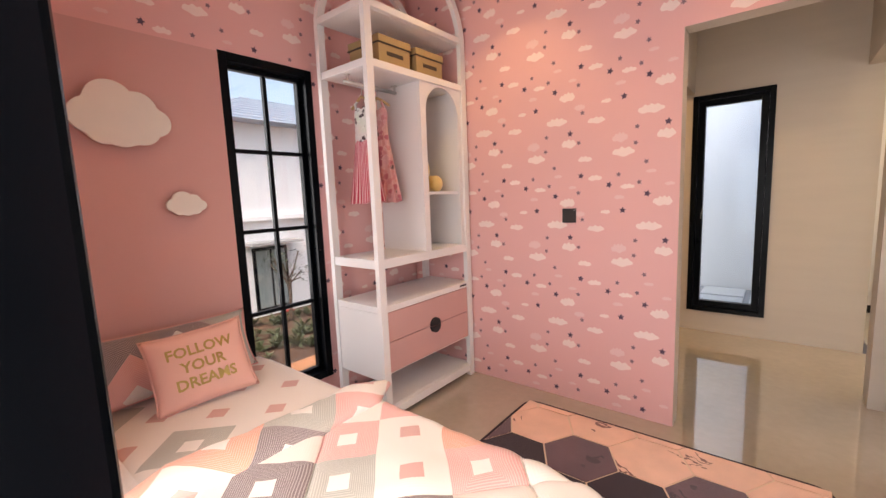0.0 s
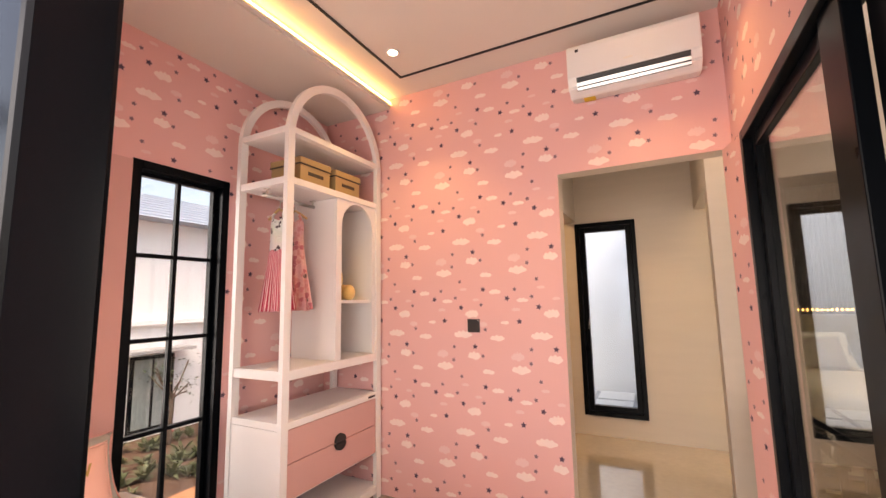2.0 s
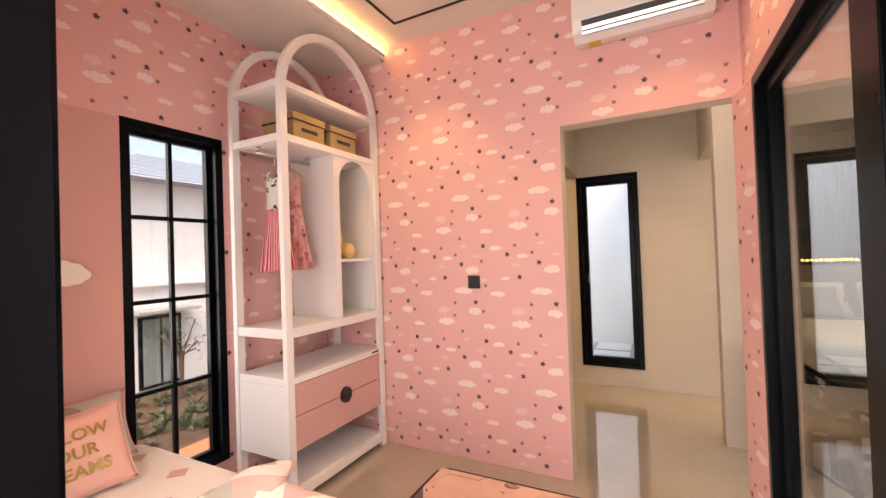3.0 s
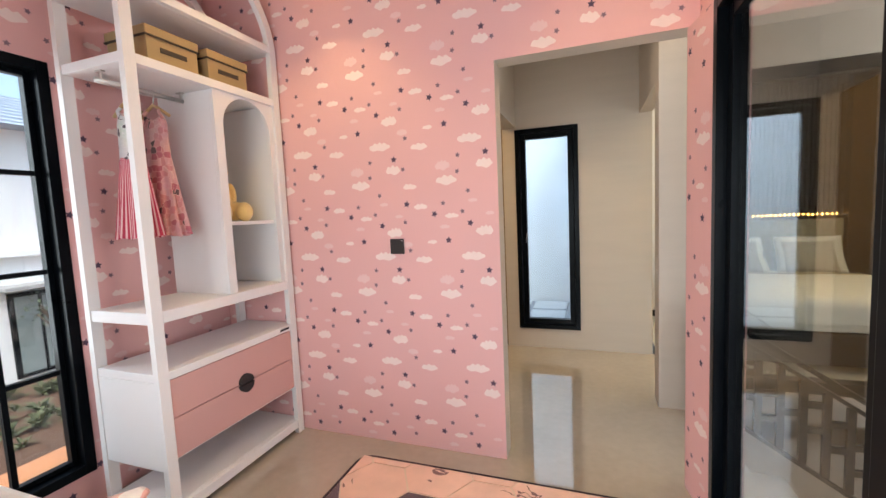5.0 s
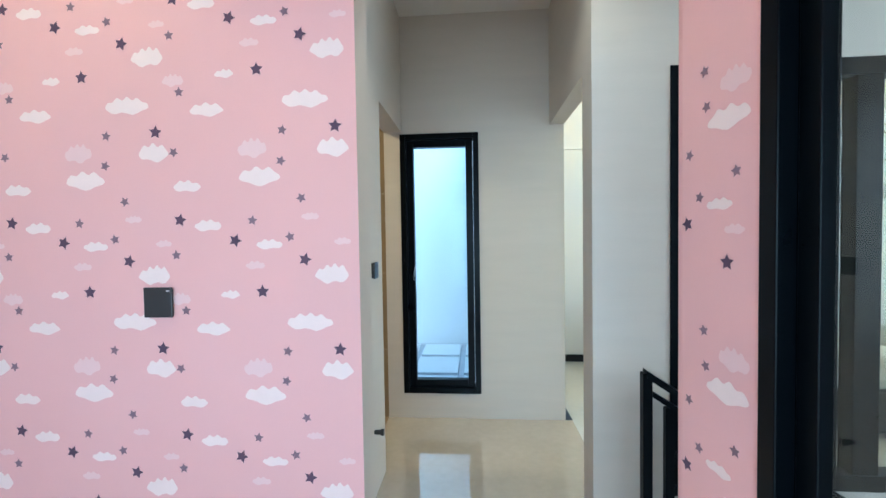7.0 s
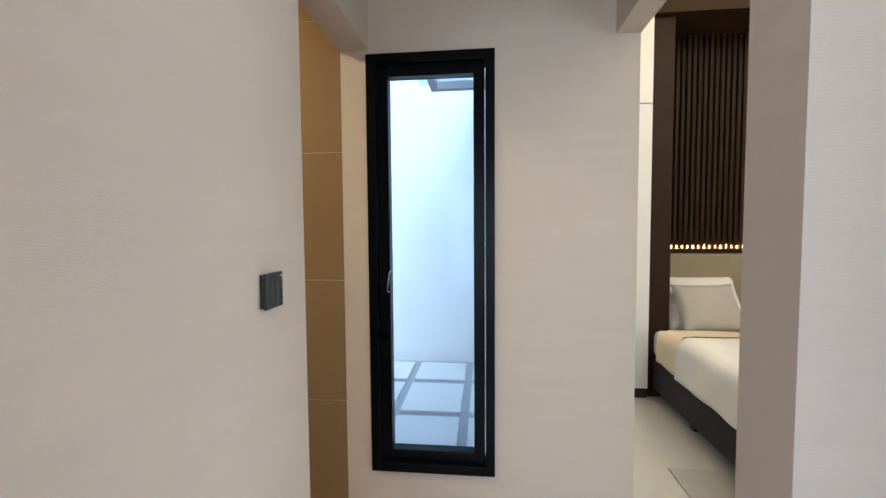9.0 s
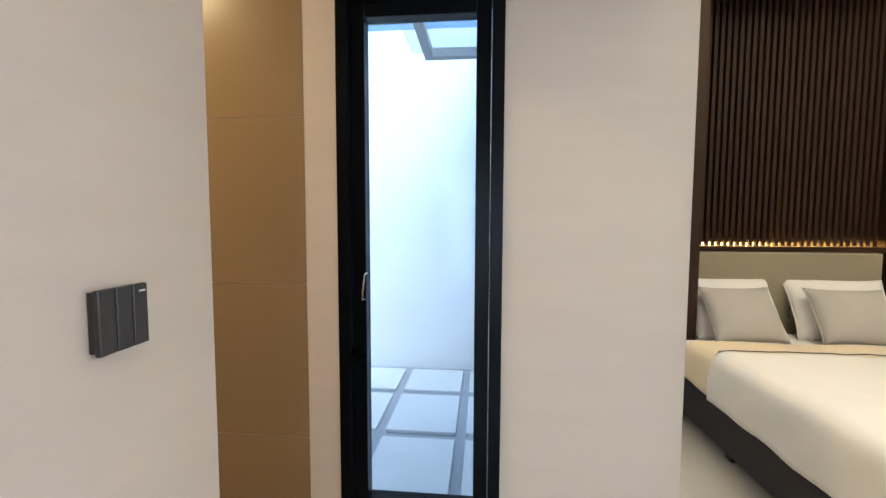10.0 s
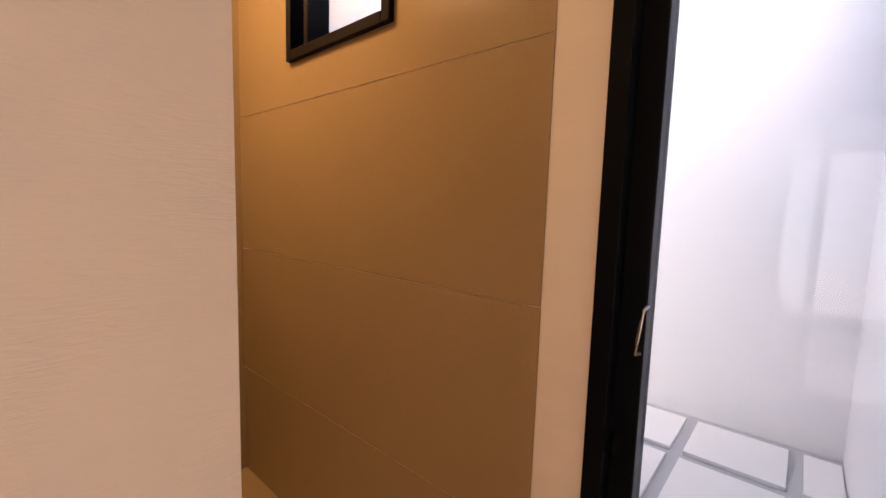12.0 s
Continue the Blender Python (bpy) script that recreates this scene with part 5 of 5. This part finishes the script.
duvet = bedcover("duvet", 1.545, 3.0, 3.96, 5.15, 0.556, 0.24, 0.16, LINEN, 5, "smooth white duvet with dark piping spread over the double bed", "duvet", 0.024)
bm = bmesh.new()
add_tube(bm, [(1.525, 5.145, 0.40), (1.522, 5.148, 0.47), (1.528, 5.15, 0.54), (1.56, 5.152, 0.584), (1.62, 5.154, 0.590)] + [(1.62 + 0.1 * i, 5.154 + 0.004 * math.sin(5 * i), 0.590 + 0.003 * math.sin(3 * i)) for i in range(1, 14)], 0.0035, 6)
part("piping", bm, BASE_GREY, duvet, "thin dark piping along the folded edge", True)
bedcover("bed_runner", 1.538, 3.007, 5.08, 5.46, 0.541, 0.20, 0.0, CREAM_LINEN, 8, "cream blanket folded across the double bed", "blanket", 0.016)
for x, wide in ((1.97, 0.62), (2.66, 0.62)):
    pillow("bed_pillow", pose(x, 5.76, 0.715, 58, 0, 5 if x < 2.2 else -6), wide, 0.46, 0.085, LINEN, "white pillow leaning on the headboard", "pillow", group="white pillows on the double bed")
for x, a in ((1.93, 3), (2.60, -5)):
    pillow("cushion", pose(x, 5.585, 0.705, 54, 0, a), 0.46, 0.40, 0.075, GREY_LINEN, "grey cushion in front of the white pillow", "cushion", group="grey cushions on the double bed")
ribbon = thing("cushion_tag", (2.168, 5.52, 0.70), "small black tag beside the grey cushion", "tag")
box_part("tag", (2.162, 2.174, 5.520, 5.526, 0.70, 0.78), BLACK_MATT, ribbon, 0.001)


def closet():
    c = thing("built_in_closet", (1.2, 5.75, 0), "tall white built-in closet beside the bed", "closet")
    box_part("body", (0.902, 1.485, 5.56, 5.998, 0.08, 2.878), LAMINATE, c)
    for z0, z1 in ((0.085, 2.225), (2.231, 2.875)):
        box_part("door", (0.906, 1.481, 5.538, 5.5595, z0, z1), LAMINATE, c, 0.002)
    box_part("plinth", (0.902, 1.485, 5.57, 5.998, 0.0, 0.079), BLACK_MATT, c, 0, "black plinth")
    return c


closet()
mat_rug = thing("bedside_mat", (1.4, 4.4, 0), "thin grey mat on the pale floor beside the bed", "mat")
box_part("pile", (1.24, 1.53, 4.05, 4.60, 0.001, 0.010), GREY_LINEN, mat_rug, 0.003)
picture = thing("wall_picture", (3.43, 4.5, 1.9), "grey and brown abstract canvas on the bedroom wall", "picture")
box_part("canvas", (3.42, 3.447, 3.95, 5.05, 1.59, 2.31), ART, picture, 0.003)
cove = thing("light_strip", (2.2, 5.58, 3.0), "warm glowing cove light strip at the bedroom ceiling", "light strip")
box_part("strip", (0.95, 3.40, 5.57, 5.60, 3.002, 3.02), LED, cove)
lamp("bedroom_strip_glow", "AREA", (2.2, 5.62, 3.03), 12.0, (1.0, 0.60, 0.16), (180, 0, 0), size=2.4, size_y=0.05)
# Wide fill lamp added under the ceiling, well away from the cove strip.
lamp("bedroom_fill", "AREA", (2.3, 4.15, HIGH - 0.02), BEDROOM_W, (1.0, 0.85, 0.62), size=2.0, size_y=1.2)
# Warm light without a fixture, added out of sight to brighten the bathroom tiles.
lamp("bathroom_fill", "AREA", (-1.45, 3.45, 2.63), BATH_W, (1.0, 0.70, 0.34), size=0.25, size_y=0.25)

# ---- courtyard behind the passage window ----
structure("courtyard_floor", (-1.7, 0.42, YE + 0.14, 6.55, -0.20, -0.06), JOINT, "grey gravel joints of the courtyard floor")
yard = bpy.data.objects["courtyard_floor"]
xs, ys = [-1.62, -1.02, -0.42, 0.10, 0.29], [4.36, 4.60, 5.24, 5.88, 6.42]
for a, b in zip(xs, xs[1:]):
    for c, d in zip(ys, ys[1:]):
        box_part("paving_slab", (a + 0.032, b - 0.032 if b < 0.2 else b, c + 0.042, d - 0.042, -0.0598, -0.035), SLAB, yard, 0.004)
structure("courtyard_wall_back", (-1.82, 0.46, 6.48, 6.62, -0.2, 3.0), YARD_WHITE, "white rendered courtyard wall")
structure("courtyard_wall_right", (0.30, 0.44, YE + 0.14, 6.48, -0.2, 3.0), YARD_WHITE, "white rendered courtyard side wall")
structure("courtyard_wall_left", (-1.82, -1.70, YE + 0.14, 6.48, -0.2, 3.0), YARD_WHITE, "white rendered courtyard side wall")
canopy = thing("glass_canopy", (0.0, 5.6, 2.4), "grey steel and glass canopy over the courtyard corner", "canopy")
for dims in ((-0.165, 0.298, 5.50, 5.56, 2.38, 2.44), (-0.165, -0.11, 4.30, 5.498, 2.38, 2.44), (-0.55, -0.167, 5.02, 5.06, 2.39, 2.435), (-0.108, 0.298, 4.88, 4.92, 2.40, 2.44)):
    box_part("beam", dims, CONCRETE, canopy, 0.004)
pane_part(canopy, (-0.26, 0.295, 4.32, 5.60, 2.4425, 2.4525), FROST)

# ---- garden and neighbour beyond the left window ----
structure("ground", (-400, 400, -400, 400, -0.60, -0.50), ASPHALT, "pale dusty ground")
structure("garden_bed", (-5.897, -3.72, 0.5, 9.0, -0.499, -0.44), SOIL, "brown planted garden bed below the window")
structure("path_edge", (-3.715, -2.10, 0.5, 9.0, -0.499, -0.42), TERRACOTTA, "terracotta path edge beside the house")
structure("wall_foundation", (-2.075, XL - 0.001, -0.2, 4.0, -0.5, -0.1), OUTWALL, "white rendered wall base")


def plant(x, y, z, r, seed, flower=False):
    rng = random.Random(seed)
    p = thing("garden_plant", (x, y, z), "low leafy green garden plant in soil" if not flower else "low garden plant with a red flower", "plant", "garden plants")
    bm = bmesh.new()
    for i in range(34):
        a, lift, length = rng.uniform(0, 6.28), rng.uniform(0.2, 1.3), r * rng.uniform(0.6, 1.3)
        d = Vector((math.cos(a) * math.cos(lift), math.sin(a) * math.cos(lift), math.sin(lift)))
        side = Vector((-math.sin(a), math.cos(a), 0)) * length * 0.13
        base, tip = Vector((x, y, z)), Vector((x, y, z)) + d * length
        mid = base.lerp(tip, 0.55) + Vector((0, 0, 0.12 * length))
        v = [bm.verts.new(c) for c in (base, mid - side, tip - Vector((0, 0, 0.1 * length)), mid + side)]
        bm.faces.new(v)
    part("leaves", bm, LEAF, p)
    bm = bmesh.new()
    add_tube(bm, [(x, y, z - 0.03), (x, y, z + r * 0.5)], 0.012, 6)
    part("stem", bm, TRUNK, p)
    if flower:
        bm = bmesh.new()
        for i in range(6):
            add_ball(bm, (x + 0.05 * math.cos(i), y + 0.05 * math.sin(i), z + r * 0.75), (0.022, 0.022, 0.012), 8)
        part("flower", bm, PETAL, p, "red flower")
    return p


rng = random.Random(11)
for i in range(90):
    plant(rng.uniform(-5.7, -3.85), rng.uniform(1.4, 4.9), -0.44, rng.uniform(0.07, 0.19), i, i in (7, 12))


def tree(name, x, y, z, tall, spread, leaves, seed, label):
    rng = random.Random(seed)
    t = thing(name, (x, y, z), label, "tree")
    bm = bmesh.new()
    add_tube(bm, [(x, y, z), (x + 0.02 * tall, y, z + tall * 0.35), (x, y + 0.02 * tall, z + tall * 0.6)], tall * 0.022, 8)
    tips = []
    for i in range(9):
        a, u = 2 * math.pi * i / 9 + rng.random(), rng.uniform(0.5, 1)
        tip = Vector((x + spread * u * math.cos(a), y + spread * u * math.sin(a), z + tall * rng.uniform(0.6, 0.95)))
        add_tube(bm, [(x, y, z + tall * rng.uniform(0.4, 0.6)), tip], tall * 0.008, 6)
        tips.append(tip)
    part("trunk", bm, TRUNK, t)
    bm = bmesh.new()
    for i in range(leaves):
        c = rng.choice(tips) + Vector((rng.gauss(0, 1), rng.gauss(0, 1), rng.gauss(0, 0.7))) * spread * 0.28
        a, s = rng.uniform(0, 6.28), spread * rng.uniform(0.04, 0.09)
        d, e = Vector((math.cos(a), math.sin(a), rng.uniform(-0.6, 0.6))) * s, Vector((-math.sin(a), math.cos(a), rng.uniform(-0.6, 0.6))) * s * 0.5
        bm.faces.new([bm.verts.new(c + v) for v in (-d, -e, d, e)])
    part("crown", bm, LEAF_DARK, t)
    return t


tree("small_tree", -5.3, 3.05, -0.5, 1.15, 0.35, 260, 3, "slim young green tree before the neighbour's window")


def house(name, x0, x1, y0, y1, z0, eave, ridge, wallm, roofm, side, wins, label):
    """A plain house with a hipped roof; side: the wall that carries the windows."""
    h = thing(name, ((x0 + x1) / 2, (y0 + y1) / 2, z0), label, "house")
    box_part("wall", (x0, x1, y0, y1, z0, eave), wallm, h)
    bm = bmesh.new()
    o = 0.35
    base = [bm.verts.new(c) for c in ((x0 - o, y0 - o, eave + 0.002), (x1 + o, y0 - o, eave + 0.002), (x1 + o, y1 + o, eave + 0.002), (x0 - o, y1 + o, eave + 0.002))]
    low = [bm.verts.new(c.co - Vector((0, 0, 0.0))) for c in base]
    cx, cy = (x0 + x1) / 2, (y0 + y1) / 2
    if x1 - x0 > y1 - y0:
        k = (y1 - y0) / 2
        tops = [bm.verts.new((x0 + k, cy, ridge)), bm.verts.new((x1 - k, cy, ridge))]
        for f in ((base[0], base[1], tops[1], tops[0]), (base[2], base[3], tops[0], tops[1]), (base[1], base[2], tops[1]), (base[3], base[0], tops[0])):
            bm.faces.new(f)
    else:
        k = (x1 - x0) / 2
        tops = [bm.verts.new((cx, y0 + k, ridge)), bm.verts.new((cx, y1 - k, ridge))]
        for f in ((base[1], base[2], tops[1], tops[0]), (base[3], base[0], tops[0], tops[1]), (base[0], base[1], tops[0]), (base[2], base[3], tops[1])):
            bm.faces.new(f)
    bm.faces.new(base[::-1])
    for v in low:
        bm.verts.remove(v)
    part("roof", bm, roofm, h)
    for a, b, lo, hi in wins:
        if side == "x1":
            win = box_part("window", (x1 - 0.05, x1 + 0.03, a, b, lo, hi), BLACK, h, 0.004)
            box_part("pane", (x1 + 0.031, x1 + 0.036, a + 0.05, (a + b) / 2 - 0.02, lo + 0.05, hi - 0.05), GREYGLASS, win)
            box_part("pane", (x1 + 0.031, x1 + 0.036, (a + b) / 2 + 0.02, b - 0.05, lo + 0.05, hi - 0.05), GREYGLASS, win)
            box_part("awning", (x1 + 0.001, x1 + 0.35, a - 0.15, b + 0.12, hi + 0.06, hi + 0.10), CONCRETE, win)
        else:
            win = box_part("window", (a, b, y1 - 0.05, y1 + 0.03, lo, hi), BLACK, h, 0.004)
            box_part("pane", (a + 0.06, b - 0.06, y1 + 0.031, y1 + 0.036, lo + 0.06, hi - 0.06), GREYGLASS, win)
    return h


GREYGLASS = material("grey window reflection glass", (0.25, 0.30, 0.30), 0.08, vary=0.3, scale=3, grain=20, bump=0.0)
near_house = house("neighbour_house", -9, -6.0, 2.2, 9.0, -0.5, 2.55, 3.30, OUTWALL, ROOF, "x1", [(2.88, 3.46, -0.38, 0.64)], "white neighbour house with grey blue hipped roof")
box_part("ledge", (-5.998, -5.90, 2.2, 9.0, 1.06, 1.14), OUTWALL, near_house, 0.01)
for i in range(9):
    f = (i + 0.5) / 9
    x, z = -5.65 - 1.85 * f, 2.552 + 0.748 * f
    bm = bmesh.new()
    add_box(bm, x - 0.04, x, 1.86 + 1.85 * f, 9.34 - 1.85 * f, z - 0.02, z + 0.02)
    part("roof_seam", bm, ROOF, near_house)

# ---- terrace and street in front ----
structure("terrace_floor", (-4.0, 4.0, -3.2, -0.262, -0.12, -0.001), CONCRETE, "grey terrace floor slab")
structure("terrace_base", (-4.0, 4.0, -3.2, -0.262, -0.499, -0.12), OUTWALL, "white rendered terrace base")
fence = thing("terrace_railing", (-3.0, -1.7, 0), "dark steel terrace railing", "railing")
for i in range(26):
    box_part("baluster", (-2.61, -2.59, -2.98 + 0.1 * i, -2.962 + 0.1 * i, 0.112, 0.498), BLACK, fence)
for z in (0.06, 0.50):
    box_part("rail", (-2.62, -2.58, -3.1, -0.25, z, z + 0.05), BLACK, fence, 0.003)
for y in (-3.1, -1.7, -0.3):
    box_part("post", (-2.625, -2.575, y, y + 0.05, -0.001, 0.0595), BLACK, fence, 0.003)
beam = thing("pergola_beam", (-2.6, -1.7, 2.3), "dark steel pergola frame over the terrace", "pergola")
box_part("beam", (-2.63, -2.57, -3.1, -0.201, 2.32, 2.40), BLACK, beam, 0.004)
box_part("pillar", (-2.635, -2.565, -3.17, -3.1, -0.001, 2.40), BLACK, beam, 0.004)
structure("verge", (-30, 30, -10.5, -6.0, -0.499, -0.46), LEAF, "rough green grass verge")
house("far_house", -36, -27, -11, -2.6, -0.5, 2.4, 4.0, OUTWALL, ROOF_BROWN, "x1", [(-9.4, -7.6, 0.4, 1.9), (-5.8, -4.0, 0.4, 1.9)], "white house with brown roof across the street")
house("far_house", -18, -8, -24, -17, -0.5, 2.6, 4.6, OUTWALL, ROOF_BROWN, "y1", [(-16.5, -14.5, 0.4, 1.9), (-11.5, -9.5, 0.4, 1.9)], "white house with brown roof across the street")
house("far_house", -4, 6, -26, -19, -0.5, 2.6, 4.6, OUTWALL, ROOF_BROWN, "y1", [(-2.5, -0.5, 0.4, 1.9), (2.5, 4.5, 0.4, 1.9)], "white house with brown roof across the street")
tree("street_tree", -44, -2.0, -0.5, 8.0, 3.2, 1600, 5, "broad dark green tree behind the houses")
tree("street_tree", -13, -30, -0.5, 8.5, 3.4, 1600, 6, "broad dark green tree behind the houses")
tree("garden_bush", -9.0, -1.15, -0.5, 1.3, 0.75, 2200, 21, "low ragged green bush beside the road")
tree("garden_bush", -11.0, -2.3, -0.5, 1.1, 0.85, 2200, 22, "low ragged green bush beside the road")
